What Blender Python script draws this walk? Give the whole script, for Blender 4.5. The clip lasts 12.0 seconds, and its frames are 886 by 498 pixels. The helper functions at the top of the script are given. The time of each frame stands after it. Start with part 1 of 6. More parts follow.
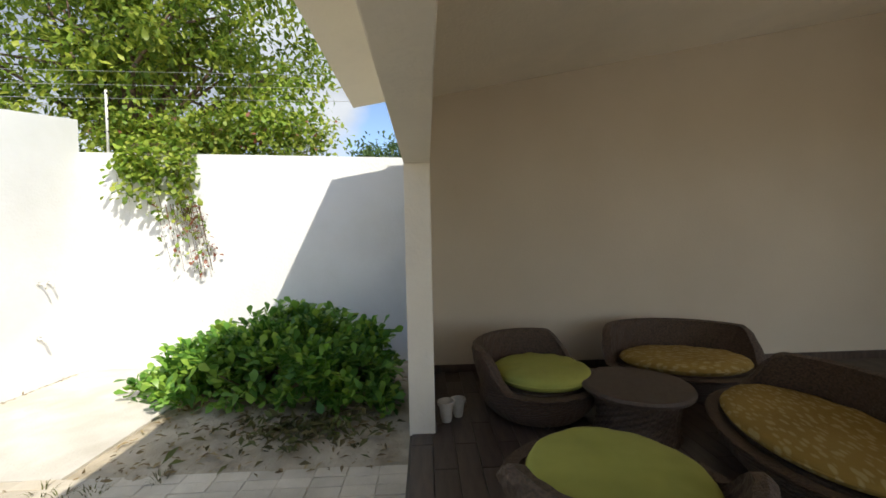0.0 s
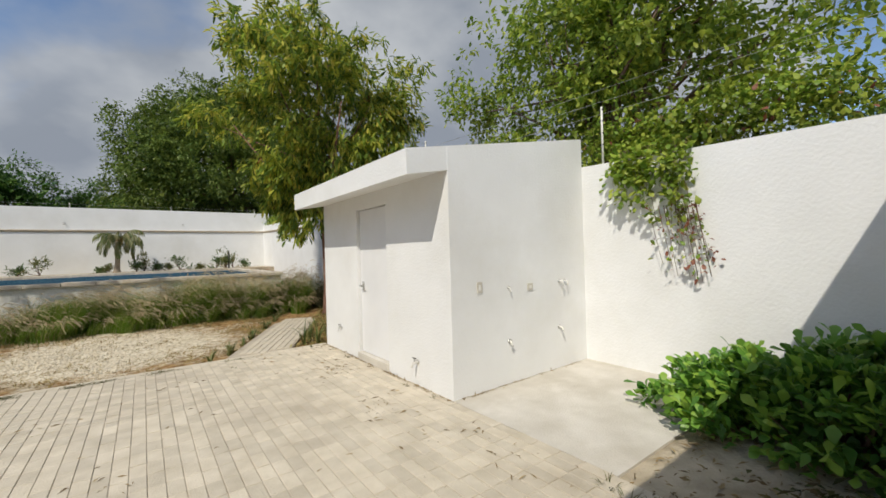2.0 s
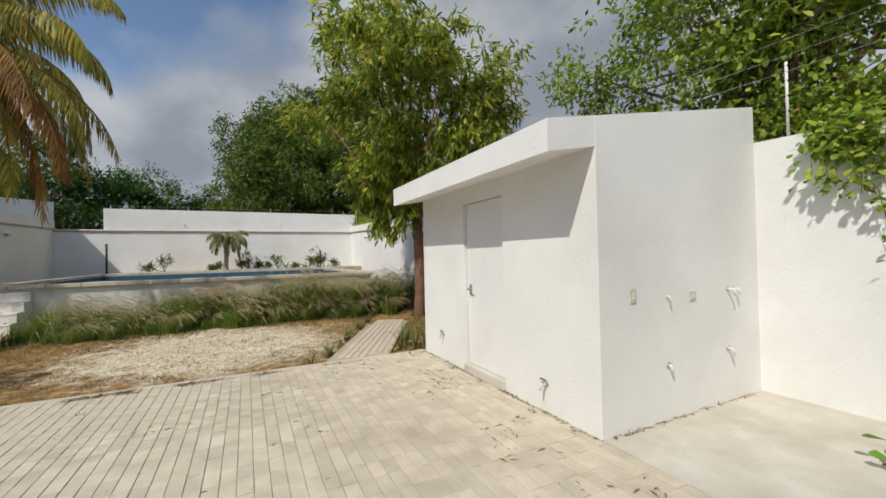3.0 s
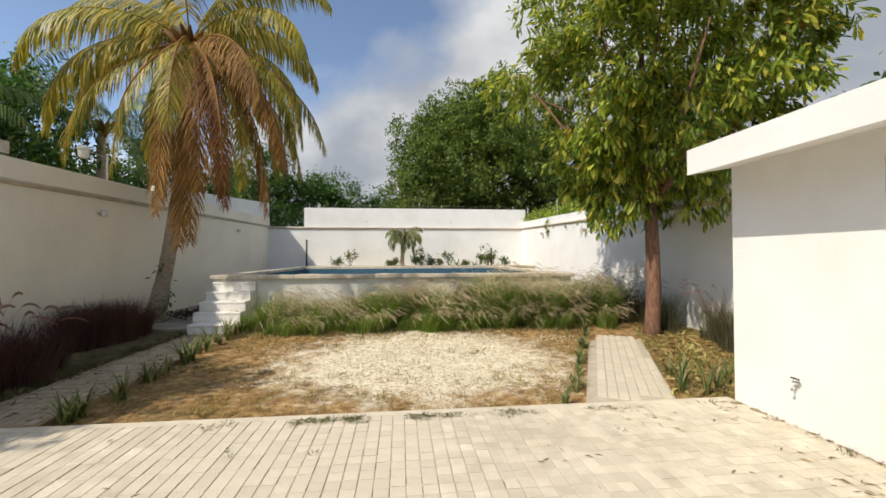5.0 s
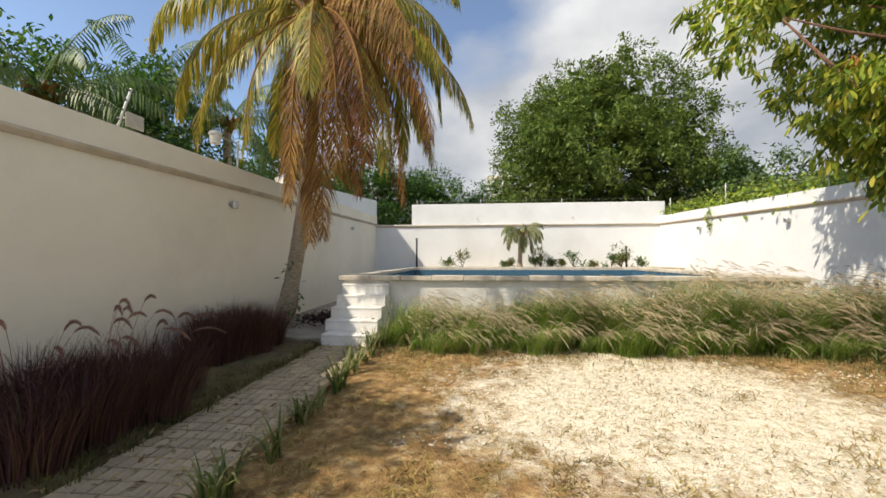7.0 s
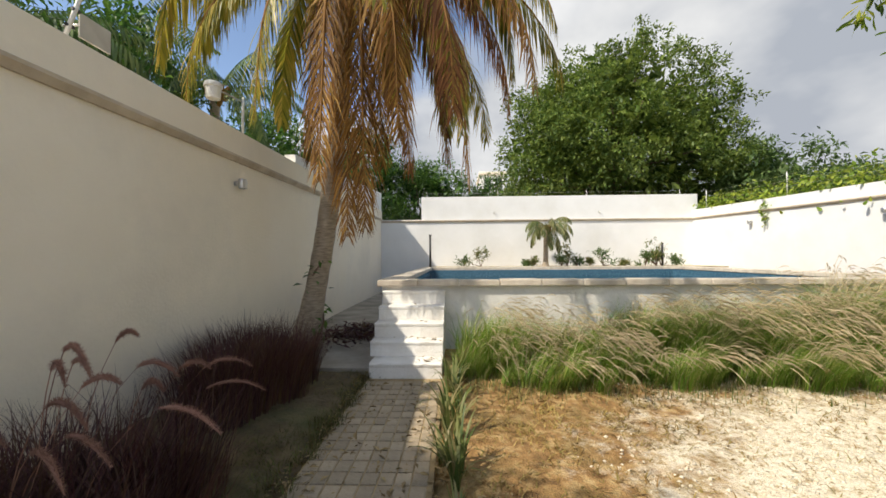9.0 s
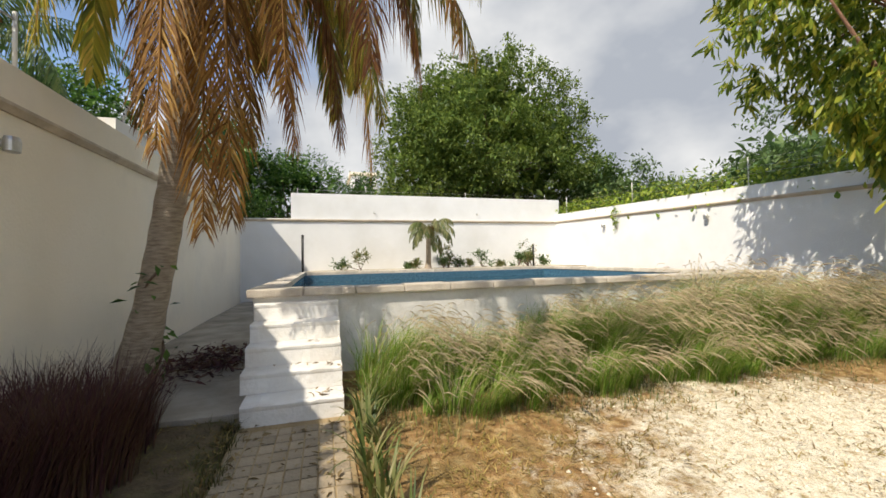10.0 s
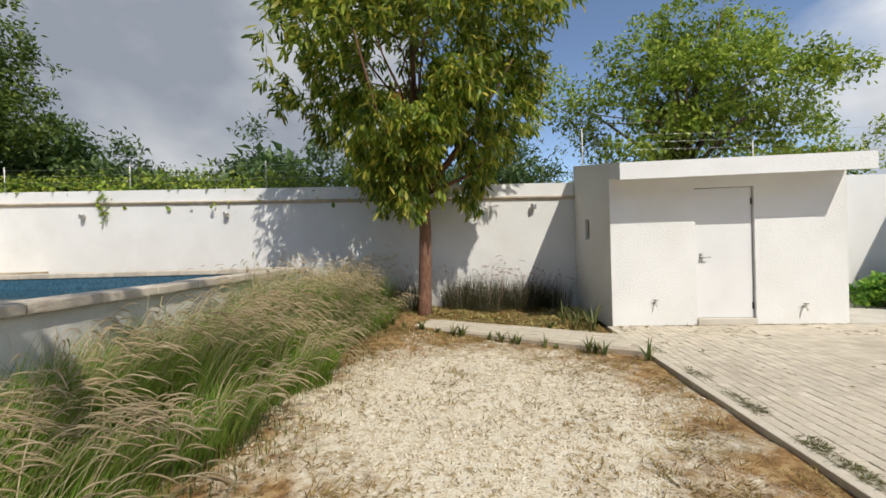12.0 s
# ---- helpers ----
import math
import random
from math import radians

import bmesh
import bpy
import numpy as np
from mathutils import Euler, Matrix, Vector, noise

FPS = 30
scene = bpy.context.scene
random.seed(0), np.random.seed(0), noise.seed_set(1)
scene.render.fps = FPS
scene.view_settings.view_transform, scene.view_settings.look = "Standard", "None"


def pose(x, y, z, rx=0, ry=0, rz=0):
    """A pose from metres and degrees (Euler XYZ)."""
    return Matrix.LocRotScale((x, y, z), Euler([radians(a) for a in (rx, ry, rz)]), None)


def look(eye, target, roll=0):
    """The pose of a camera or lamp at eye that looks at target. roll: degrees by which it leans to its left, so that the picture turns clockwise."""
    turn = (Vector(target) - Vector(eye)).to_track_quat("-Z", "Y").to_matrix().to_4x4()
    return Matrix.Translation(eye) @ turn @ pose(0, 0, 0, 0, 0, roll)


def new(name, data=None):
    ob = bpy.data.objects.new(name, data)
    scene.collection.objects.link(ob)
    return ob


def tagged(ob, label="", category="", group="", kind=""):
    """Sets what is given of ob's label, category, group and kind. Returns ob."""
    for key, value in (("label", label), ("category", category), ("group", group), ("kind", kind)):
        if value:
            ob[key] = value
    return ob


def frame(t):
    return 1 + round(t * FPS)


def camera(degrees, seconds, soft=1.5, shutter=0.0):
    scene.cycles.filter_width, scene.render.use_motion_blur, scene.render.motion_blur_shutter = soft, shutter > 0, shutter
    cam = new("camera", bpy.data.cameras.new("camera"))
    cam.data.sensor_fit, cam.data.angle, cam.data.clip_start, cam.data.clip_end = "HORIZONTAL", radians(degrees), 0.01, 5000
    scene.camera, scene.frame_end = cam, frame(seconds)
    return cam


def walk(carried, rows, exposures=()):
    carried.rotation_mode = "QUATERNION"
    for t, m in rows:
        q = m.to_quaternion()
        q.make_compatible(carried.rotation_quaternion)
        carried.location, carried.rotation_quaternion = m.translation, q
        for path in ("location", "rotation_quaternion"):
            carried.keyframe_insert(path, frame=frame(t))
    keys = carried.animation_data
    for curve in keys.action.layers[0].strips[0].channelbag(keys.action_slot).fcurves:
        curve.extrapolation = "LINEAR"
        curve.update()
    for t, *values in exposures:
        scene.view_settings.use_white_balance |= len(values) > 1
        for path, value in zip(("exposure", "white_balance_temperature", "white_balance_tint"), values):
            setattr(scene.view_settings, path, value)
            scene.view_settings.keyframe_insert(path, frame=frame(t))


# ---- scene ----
cam = camera(96.3, 12.0, soft=1.6)
PATH = [
    (0, (1.478, -2.972, 1.441), (3.475, -3.056, 1.389), -1.2),
    (0.5, (1.458, -2.765, 1.439), (3.4, -2.286, 1.41), -1.7),
    (1, (1.52, -2.563, 1.48), (3.252, -1.564, 1.465), -1.8),
    (1.5, (1.544, -2.396, 1.454), (3.048, -1.077, 1.453), -1.7),
    (2, (1.606, -2.06, 1.469), (2.812, -0.464, 1.48), -1.6),
    (2.5, (1.634, -1.622, 1.467), (2.61, 0.124, 1.489), -1.3),
    (3, (1.573, -1.21, 1.448), (2.461, 0.582, 1.476), -1.2),
    (3.5, (1.447, -0.726, 1.408), (2.154, 1.144, 1.446), -0.8),
    (5.5, (0.431, 1.228, 1.403), (0.473, 3.227, 1.439), -0.1),
    (6, (0.066, 1.649, 1.356), (-0.056, 3.644, 1.401), 0.0),
    (6.5, (-0.25, 2.115, 1.318), (-0.417, 4.107, 1.37), 0.0),
    (7, (-0.654, 2.515, 1.329), (-0.838, 4.506, 1.376), -0.1),
    (7.5, (-1.012, 2.929, 1.295), (-1.208, 4.919, 1.34), -0.1),
    (9.5, (-2.313, 4.465, 1.339), (-2.221, 6.462, 1.378), -0.8),
    (10, (-2.424, 4.924, 1.311), (-1.846, 6.838, 1.36), -1.1),
    (10.5, (-2.481, 5.416, 1.325), (-1.396, 7.095, 1.359), -1.4),
    (11, (-2.451, 5.872, 1.314), (-1.001, 7.249, 1.335), -1.7),
    (11.5, (-2.361, 6.157, 1.331), (-0.617, 7.136, 1.335), -1.9),
    (12, (-2.308, 6.358, 1.333), (-0.317, 6.541, 1.313), -1.8),
]
walk(cam, [(t, look(eye, target, roll)) for t, eye, target, roll in PATH], exposures=[(0, 0.86, 6850, 8), (0.5, 0.63, 6850, 8), (1.2, 0.33, 6900, 8), (2.2, 0.11, 6900, 8), (3.5, 0.08, 6900, 8), (5.5, 0.68, 7350, 9), (9.5, 0.80, 7350, 9), (10.5, 0.75, 7300, 9), (11.0, 0.60, 7200, 9), (11.5, 0.52, 7100, 9), (12, 0.27, 6900, 9)])

# ---- world and sun ----
SUN_FROM = Vector((-0.775, -0.49, 1.0)).normalized()
sun = new("sun", bpy.data.lights.new("sun", "SUN"))
sun.data.energy, sun.data.angle, sun.data.color = 3.0, radians(0.53), (1.0, 0.96, 0.90)
sun.matrix_world = look(SUN_FROM * 60, (0, 0, 0))

world = bpy.data.worlds.new("sky")
scene.world = world
world.use_nodes = True
wn, wl = world.node_tree.nodes, world.node_tree.links
sky = wn.new("ShaderNodeTexSky")
sky.sky_type, sky.sun_disc = "NISHITA", False
sky.sun_elevation = math.asin(SUN_FROM.z)
sky.sun_rotation = math.atan2(SUN_FROM.x, SUN_FROM.y)
sky.air_density, sky.dust_density, sky.ozone_density = 0.70, 0.3, 1.6
coord = wn.new("ShaderNodeTexCoord")
squash = wn.new("ShaderNodeMapping")
squash.inputs["Scale"].default_value = (1.0, 1.0, 1.5)
squash.inputs["Location"].default_value = (0.35, 0.1, 0.0)
squash.inputs["Rotation"].default_value = (0.0, 0.0, radians(45))
puffs = wn.new("ShaderNodeTexNoise")
puffs.inputs["Scale"].default_value, puffs.inputs["Detail"].default_value = 1.35, 8.0
puffs.inputs["Roughness"].default_value, puffs.inputs["Distortion"].default_value = 0.5, 0.15
cover = wn.new("ShaderNodeValToRGB")
cover.color_ramp.elements[0].position, cover.color_ramp.elements[1].position = 0.455, 0.56
body = wn.new("ShaderNodeTexNoise")
body.inputs["Scale"].default_value, body.inputs["Detail"].default_value = 2.6, 5.0
tone = wn.new("ShaderNodeValToRGB")
tone.color_ramp.elements[0].position, tone.color_ramp.elements[1].position = 0.42, 0.70
tone.color_ramp.elements[0].color, tone.color_ramp.elements[1].color = (2.05, 2.35, 2.95, 1), (4.3, 4.55, 5.0, 1)
blend = wn.new("ShaderNodeMix")
blend.data_type = "RGBA"
back = wn["Background"]
back.inputs["Strength"].default_value = 0.15
wl.new(coord.outputs["Generated"], squash.inputs["Vector"])
wl.new(squash.outputs["Vector"], puffs.inputs["Vector"])
wl.new(squash.outputs["Vector"], body.inputs["Vector"])
shaped = puffs.outputs["Fac"]
for towards, inner, outer, amount in (((0.90, -0.33, 0.28), 0.97, 0.86, -0.22), ((-0.42, 0.62, 0.66), 0.98, 0.86, -0.14), ((-0.17, 0.91, 0.34), 0.99, 0.955, 0.09), ((0.62, 0.66, 0.42), 0.95, 0.75, 0.06)):
    aim = wn.new("ShaderNodeVectorMath")
    aim.operation = "DOT_PRODUCT"
    aim.inputs[1].default_value = Vector(towards).normalized()
    wl.new(coord.outputs["Generated"], aim.inputs[0])
    span = wn.new("ShaderNodeMapRange")
    span.interpolation_type = "SMOOTHSTEP"
    span.inputs["From Min"].default_value, span.inputs["From Max"].default_value = outer, inner
    span.inputs["To Min"].default_value, span.inputs["To Max"].default_value = 0.0, amount
    wl.new(aim.outputs["Value"], span.inputs["Value"])
    plus = wn.new("ShaderNodeMath")
    plus.operation = "ADD"
    wl.new(shaped, plus.inputs[0])
    wl.new(span.outputs["Result"], plus.inputs[1])
    shaped = plus.outputs["Value"]
wl.new(shaped, cover.inputs["Fac"])
wl.new(body.outputs["Fac"], tone.inputs["Fac"])
wl.new(cover.outputs["Color"], blend.inputs["Factor"])
wl.new(sky.outputs["Color"], blend.inputs["A"])
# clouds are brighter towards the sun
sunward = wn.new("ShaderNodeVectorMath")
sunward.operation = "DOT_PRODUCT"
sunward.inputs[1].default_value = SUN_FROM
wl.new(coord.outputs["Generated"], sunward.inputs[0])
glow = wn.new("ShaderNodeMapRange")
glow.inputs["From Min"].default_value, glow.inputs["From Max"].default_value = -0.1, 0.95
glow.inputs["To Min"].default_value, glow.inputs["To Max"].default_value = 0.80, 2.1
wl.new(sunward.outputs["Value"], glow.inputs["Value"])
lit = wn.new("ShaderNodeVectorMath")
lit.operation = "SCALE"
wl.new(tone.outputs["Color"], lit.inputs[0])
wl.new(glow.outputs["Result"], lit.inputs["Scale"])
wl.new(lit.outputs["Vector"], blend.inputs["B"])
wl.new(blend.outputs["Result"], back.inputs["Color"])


# ---- materials ----
def ramp_stops(ramp, stops):
    el = ramp.color_ramp.elements
    while len(el) < len(stops):
        el.new(0.5)
    for e, (p, c) in zip(el, stops):
        e.position, e.color = p, (*c, 1)


def surface(name, colours, scale=4.0, detail=6.0, rough=0.8, bump=0.2, grain=60.0, metal=0.0,
            stain=None, stain_scale=0.7, stain_amount=0.5, translucent=0.0, per="", spec=0.5, squeeze=None, per_amount=0.3):
    """Noise between colours, a second coarse stain colour, and fine relief."""
    m = bpy.data.materials.new(name)
    m.use_nodes = True
    n, l = m.node_tree.nodes, m.node_tree.links
    bsdf = n["Principled BSDF"]
    co = n.new("ShaderNodeTexCoord")
    source = co.outputs["Object"]
    if squeeze:
        mp = n.new("ShaderNodeMapping")
        mp.inputs["Scale"].default_value = squeeze
        l.new(source, mp.inputs["Vector"])
        source = mp.outputs["Vector"]
    tex = n.new("ShaderNodeTexNoise")
    tex.inputs["Scale"].default_value, tex.inputs["Detail"].default_value = scale, detail
    l.new(source, tex.inputs["Vector"])
    ramp = n.new("ShaderNodeValToRGB")
    ramp_stops(ramp, [(0.3 + 0.4 * i / max(1, len(colours) - 1), c) for i, c in enumerate(colours)])
    l.new(tex.outputs["Fac"], ramp.inputs["Fac"])
    out = ramp.outputs["Color"]
    if stain:
        st = n.new("ShaderNodeTexNoise")
        st.inputs["Scale"].default_value, st.inputs["Detail"].default_value = stain_scale, 8.0
        st.inputs["Roughness"].default_value = 0.65
        l.new(co.outputs["Object"], st.inputs["Vector"])
        sr = n.new("ShaderNodeValToRGB")
        ramp_stops(sr, [(0.48, (0, 0, 0)), (0.72, (stain_amount,) * 3)])
        l.new(st.outputs["Fac"], sr.inputs["Fac"])
        mx = n.new("ShaderNodeMix")
        mx.data_type = "RGBA"
        mx.inputs["B"].default_value = (*stain, 1)
        l.new(sr.outputs["Color"], mx.inputs["Factor"])
        l.new(out, mx.inputs["A"])
        out = mx.outputs["Result"]
    if per:
        if per == "object":
            rnd = n.new("ShaderNodeObjectInfo").outputs["Random"]
        else:
            rnd = n.new("ShaderNodeNewGeometry").outputs["Random Per Island"]
        rng = n.new("ShaderNodeMapRange")
        rng.inputs["To Min"].default_value, rng.inputs["To Max"].default_value = 1 - per_amount, 1 + per_amount
        l.new(rnd, rng.inputs["Value"])
        hs = n.new("ShaderNodeHueSaturation")
        l.new(rng.outputs["Result"], hs.inputs["Value"])
        l.new(out, hs.inputs["Color"])
        out = hs.outputs["Color"]
    l.new(out, bsdf.inputs["Base Color"])
    bsdf.inputs["Roughness"].default_value = rough
    bsdf.inputs["Metallic"].default_value = metal
    bsdf.inputs["Specular IOR Level"].default_value = spec
    if bump:
        fine = n.new("ShaderNodeTexNoise")
        fine.inputs["Scale"].default_value, fine.inputs["Detail"].default_value = grain, 5.0
        l.new(source, fine.inputs["Vector"])
        bp = n.new("ShaderNodeBump")
        bp.inputs["Strength"].default_value, bp.inputs["Distance"].default_value = bump, 0.02
        l.new(fine.outputs["Fac"], bp.inputs["Height"])
        l.new(bp.outputs["Normal"], bsdf.inputs["Normal"])
    if translucent:
        tr = n.new("ShaderNodeBsdfTranslucent")
        l.new(out, tr.inputs["Color"])
        ms = n.new("ShaderNodeMixShader")
        ms.inputs["Fac"].default_value = translucent
        l.new(bsdf.outputs["BSDF"], ms.inputs[1])
        l.new(tr.outputs["BSDF"], ms.inputs[2])
        l.new(ms.outputs["Shader"], n["Material Output"].inputs["Surface"])
    return m


WHITE = surface("white_render", [(0.76, 0.76, 0.745), (0.82, 0.82, 0.81)], 1.3, rough=0.85, bump=0.22, grain=35,
                stain=(0.60, 0.58, 0.53), stain_scale=0.55, stain_amount=0.4)
CREAM = surface("cream_render", [(0.83, 0.75, 0.61), (0.88, 0.81, 0.68)], 1.2, rough=0.85, bump=0.22, grain=35,
                stain=(0.52, 0.46, 0.37), stain_scale=0.6, stain_amount=0.4)
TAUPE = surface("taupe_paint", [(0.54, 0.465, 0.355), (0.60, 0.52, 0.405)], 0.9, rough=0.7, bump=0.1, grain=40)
MOULDING = surface("weathered_moulding", [(0.46, 0.38, 0.285), (0.63, 0.54, 0.425)], 5, rough=0.9, bump=0.3, grain=30,
                   stain=(0.30, 0.26, 0.21), stain_scale=1.5, stain_amount=0.5)
COPING = surface("coping_stone", [(0.50, 0.43, 0.35), (0.66, 0.59, 0.49)], 6, rough=0.85, bump=0.35, grain=40,
                 stain=(0.33, 0.27, 0.22), stain_scale=2.0, stain_amount=0.6, per="object", per_amount=0.1)
POOLWALL = surface("pool_wall_render", [(0.62, 0.60, 0.55), (0.78, 0.76, 0.72)], 2.2, rough=0.85, bump=0.3, grain=30,
                   stain=(0.42, 0.39, 0.33), stain_scale=1.3, stain_amount=0.6)
STEPWHITE = surface("step_render", [(0.70, 0.68, 0.63), (0.80, 0.78, 0.74)], 3, rough=0.85, bump=0.3, grain=30,
                    stain=(0.45, 0.38, 0.30), stain_scale=2.4, stain_amount=0.55)
PAVER = surface("beige_paver", [(0.52, 0.455, 0.35), (0.65, 0.58, 0.465)], 5, rough=0.9, bump=0.4, grain=70,
                stain=(0.38, 0.32, 0.24), stain_scale=0.8, stain_amount=0.6, per="object", per_amount=0.06)
PAVER_REST = surface("beige_paver_rest", [(0.52, 0.455, 0.35), (0.65, 0.58, 0.465)], 5, rough=0.9, bump=0.4, grain=70,
                     stain=(0.38, 0.32, 0.24), stain_scale=0.8, stain_amount=0.6, per="island", per_amount=0.10)
JOINT = surface("sandy_joint", [(0.42, 0.355, 0.27), (0.52, 0.45, 0.355)], 9, rough=0.95, bump=0.5, grain=90)
CONCRETE = surface("pale_concrete", [(0.50, 0.46, 0.39), (0.66, 0.62, 0.55)], 2.5, rough=0.9, bump=0.35, grain=50,
                   stain=(0.38, 0.33, 0.25), stain_scale=1.0, stain_amount=0.6)
GROUND = surface("dry_ground", [(0.25, 0.17, 0.08), (0.42, 0.32, 0.18)], 2.5, rough=0.95, bump=0.6, grain=40,
                 stain=(0.22, 0.16, 0.07), stain_scale=1.1, stain_amount=0.7)
TILE = surface("dark_floor_tile", [(0.05, 0.035, 0.028), (0.10, 0.07, 0.053)], 4, rough=0.35, bump=0.08, grain=30, per="object", per_amount=0.2,
               squeeze=(1, 6, 1))
TILE_JOINT = surface("tile_joint", [(0.08, 0.07, 0.06), (0.13, 0.11, 0.09)], 9, rough=0.9)
SOIL = surface("bare_soil", [(0.36, 0.30, 0.21), (0.54, 0.46, 0.34)], 5, rough=0.95, bump=0.8, grain=30,
               stain=(0.17, 0.13, 0.08), stain_scale=1.8, stain_amount=0.75)
MOSAIC = surface("blue_mosaic", [(0.025, 0.08, 0.13), (0.08, 0.18, 0.26)], 22, rough=0.2, bump=0.15, grain=40)
WATER = surface("pool_water", [(0.012, 0.05, 0.075), (0.02, 0.075, 0.10)], 1.2, rough=0.04, bump=0.06, grain=6)
BLACK = surface("black_metal", [(0.012, 0.012, 0.013), (0.03, 0.03, 0.03)], 8, rough=0.5)
STEEL = surface("brushed_steel", [(0.45, 0.44, 0.42), (0.62, 0.61, 0.58)], 12, rough=0.35, metal=0.9)
PLASTIC = surface("aged_white_plastic", [(0.62, 0.60, 0.55), (0.75, 0.73, 0.68)], 6, rough=0.5)
GREYPLATE = surface("beige_plate", [(0.50, 0.46, 0.38), (0.60, 0.56, 0.48)], 8, rough=0.5)
DOORPAINT = surface("white_door_paint", [(0.74, 0.74, 0.74), (0.80, 0.80, 0.80)], 2, rough=0.45, bump=0.05)
GLASS = bpy.data.materials.new("window_glass")
GLASS.use_nodes = True
GLASS.node_tree.nodes["Principled BSDF"].inputs["Transmission Weight"].default_value = 1.0
GLASS.node_tree.nodes["Principled BSDF"].inputs["Roughness"].default_value = 0.03
BARK = surface("grey_brown_bark", [(0.10, 0.065, 0.045), (0.24, 0.16, 0.11)], 14, rough=0.95, bump=0.8, grain=30, squeeze=(3, 3, 0.6))
REDBARK = surface("red_brown_bark", [(0.13, 0.06, 0.04), (0.27, 0.15, 0.10)], 12, rough=0.95, bump=0.8, grain=30, squeeze=(3, 3, 0.6),
                  stain=(0.34, 0.15, 0.10), stain_scale=1.2, stain_amount=0.5)
PALMBARK = surface("ringed_palm_bark", [(0.22, 0.17, 0.12), (0.42, 0.35, 0.27)], 10, rough=0.95, bump=0.7, grain=18, squeeze=(1, 1, 5))


DAMP = surface("damp_concrete", [(0.20, 0.175, 0.135), (0.38, 0.34, 0.28)], 2.5, rough=0.9, bump=0.35, grain=50, stain=(0.12, 0.11, 0.08), stain_scale=1.1, stain_amount=0.7)


# ---- mesh helpers ----
def part(name, bm, material, parent=None, label=""):
    me = bpy.data.meshes.new(name)
    bm.to_mesh(me)
    bm.free()
    me.materials.append(material)
    ob = new(name, me)
    ob.parent = parent
    if label:
        ob["label"] = label
    return ob


def mesh_from(name, verts, faces, material, parent=None, smooth=False):
    me = bpy.data.meshes.new(name)
    me.from_pydata(verts, [], faces)
    me.materials.append(material)
    if smooth:
        me.polygons.foreach_set("use_smooth", [True] * len(me.polygons))
    ob = new(name, me)
    ob.parent = parent
    return ob


def add_box(bm, lo, hi, bevel=0.0):
    vs = [bm.verts.new((x, y, z)) for x in (lo[0], hi[0]) for y in (lo[1], hi[1]) for z in (lo[2], hi[2])]
    fs = [bm.faces.new([vs[i] for i in f]) for f in ((0, 1, 3, 2), (4, 6, 7, 5), (0, 4, 5, 1), (2, 3, 7, 6), (0, 2, 6, 4), (1, 5, 7, 3))]
    if bevel:
        edges = list({e for f in fs for e in f.edges})
        bmesh.ops.bevel(bm, geom=edges, offset=bevel, segments=2, affect="EDGES", profile=0.6)
    return vs


def box(name, lo, hi, material, parent=None, bevel=0.0, label=""):
    bm = bmesh.new()
    add_box(bm, lo, hi, bevel)
    return part(name, bm, material, parent, label)


def add_prism(bm, outline, axis, a, b):
    """Outline of 2D points pushed along an axis from a to b."""
    def at(p, h):
        return {"x": (h, p[0], p[1]), "y": (p[0], h, p[1]), "z": (p[0], p[1], h)}[axis]
    A, B = [bm.verts.new(at(p, a)) for p in outline], [bm.verts.new(at(p, b)) for p in outline]
    bm.faces.new(A), bm.faces.new(list(reversed(B)))
    for i in range(len(outline)):
        j = (i + 1) % len(outline)
        bm.faces.new((A[i], B[i], B[j], A[j]))
    bmesh.ops.recalc_face_normals(bm, faces=bm.faces)


def add_tube(bm, points, radii, sides=8, cap=True):
    rings = []
    for i, p in enumerate(points):
        p = Vector(p)
        d = (Vector(points[min(i + 1, len(points) - 1)]) - Vector(points[max(i - 1, 0)])).normalized()
        u = d.orthogonal().normalized() if abs(d.z) > 0.95 else d.cross(Vector((0, 0, 1))).normalized()
        v = d.cross(u)
        r = radii[i] if isinstance(radii, (list, tuple)) else radii
        rings.append([bm.verts.new(p + r * (math.cos(2 * math.pi * k / sides) * u + math.sin(2 * math.pi * k / sides) * v)) for k in range(sides)])
    for a, b in zip(rings, rings[1:]):
        for k in range(sides):
            f = bm.faces.new((a[k], a[(k + 1) % sides], b[(k + 1) % sides], b[k]))
            f.smooth = True
    if cap:
        bm.faces.new(list(reversed(rings[0]))), bm.faces.new(rings[-1])
    return rings


def tube(name, points, radii, material, parent=None, sides=8, label=""):
    bm = bmesh.new()
    add_tube(bm, points, radii, sides)
    bmesh.ops.recalc_face_normals(bm, faces=bm.faces)
    return part(name, bm, material, parent, label)


def thing(name, at=(0, 0, 0), label="", category="", group="", kind=""):
    ob = new(name)
    ob.location = at
    return tagged(ob, label, category, group, kind)


def structure(ob, label, category):
    return tagged(ob, label, category, kind="structure")


# ---- plan ----
XE, XW, YN = 6.25, -4.80, 18.44      # inner faces of the boundary walls
YP = 4.44                            # garden edge of the paving
YH = -2.82                           # front of the house
SLOPE = 0.0275


def west_x(y):
    """Inner face of the cream wall, which runs slightly askew."""
    return -4.60 - 0.0225 * (y - 6.0)


def mould_z(y):
    return 2.30 + SLOPE * (y - 5.2)


def ground_z(x, y):
    return -0.05 + 0.11 * min(1.0, max(0.0, (y - 6.0) / 2.6))


# ---- ground ----
bm = bmesh.new()
add_box(bm, (-400, -400, -0.6), (400, 400, -0.16))
ground = structure(part("ground", bm, GROUND), "dry brown earth under the whole plot", "ground")

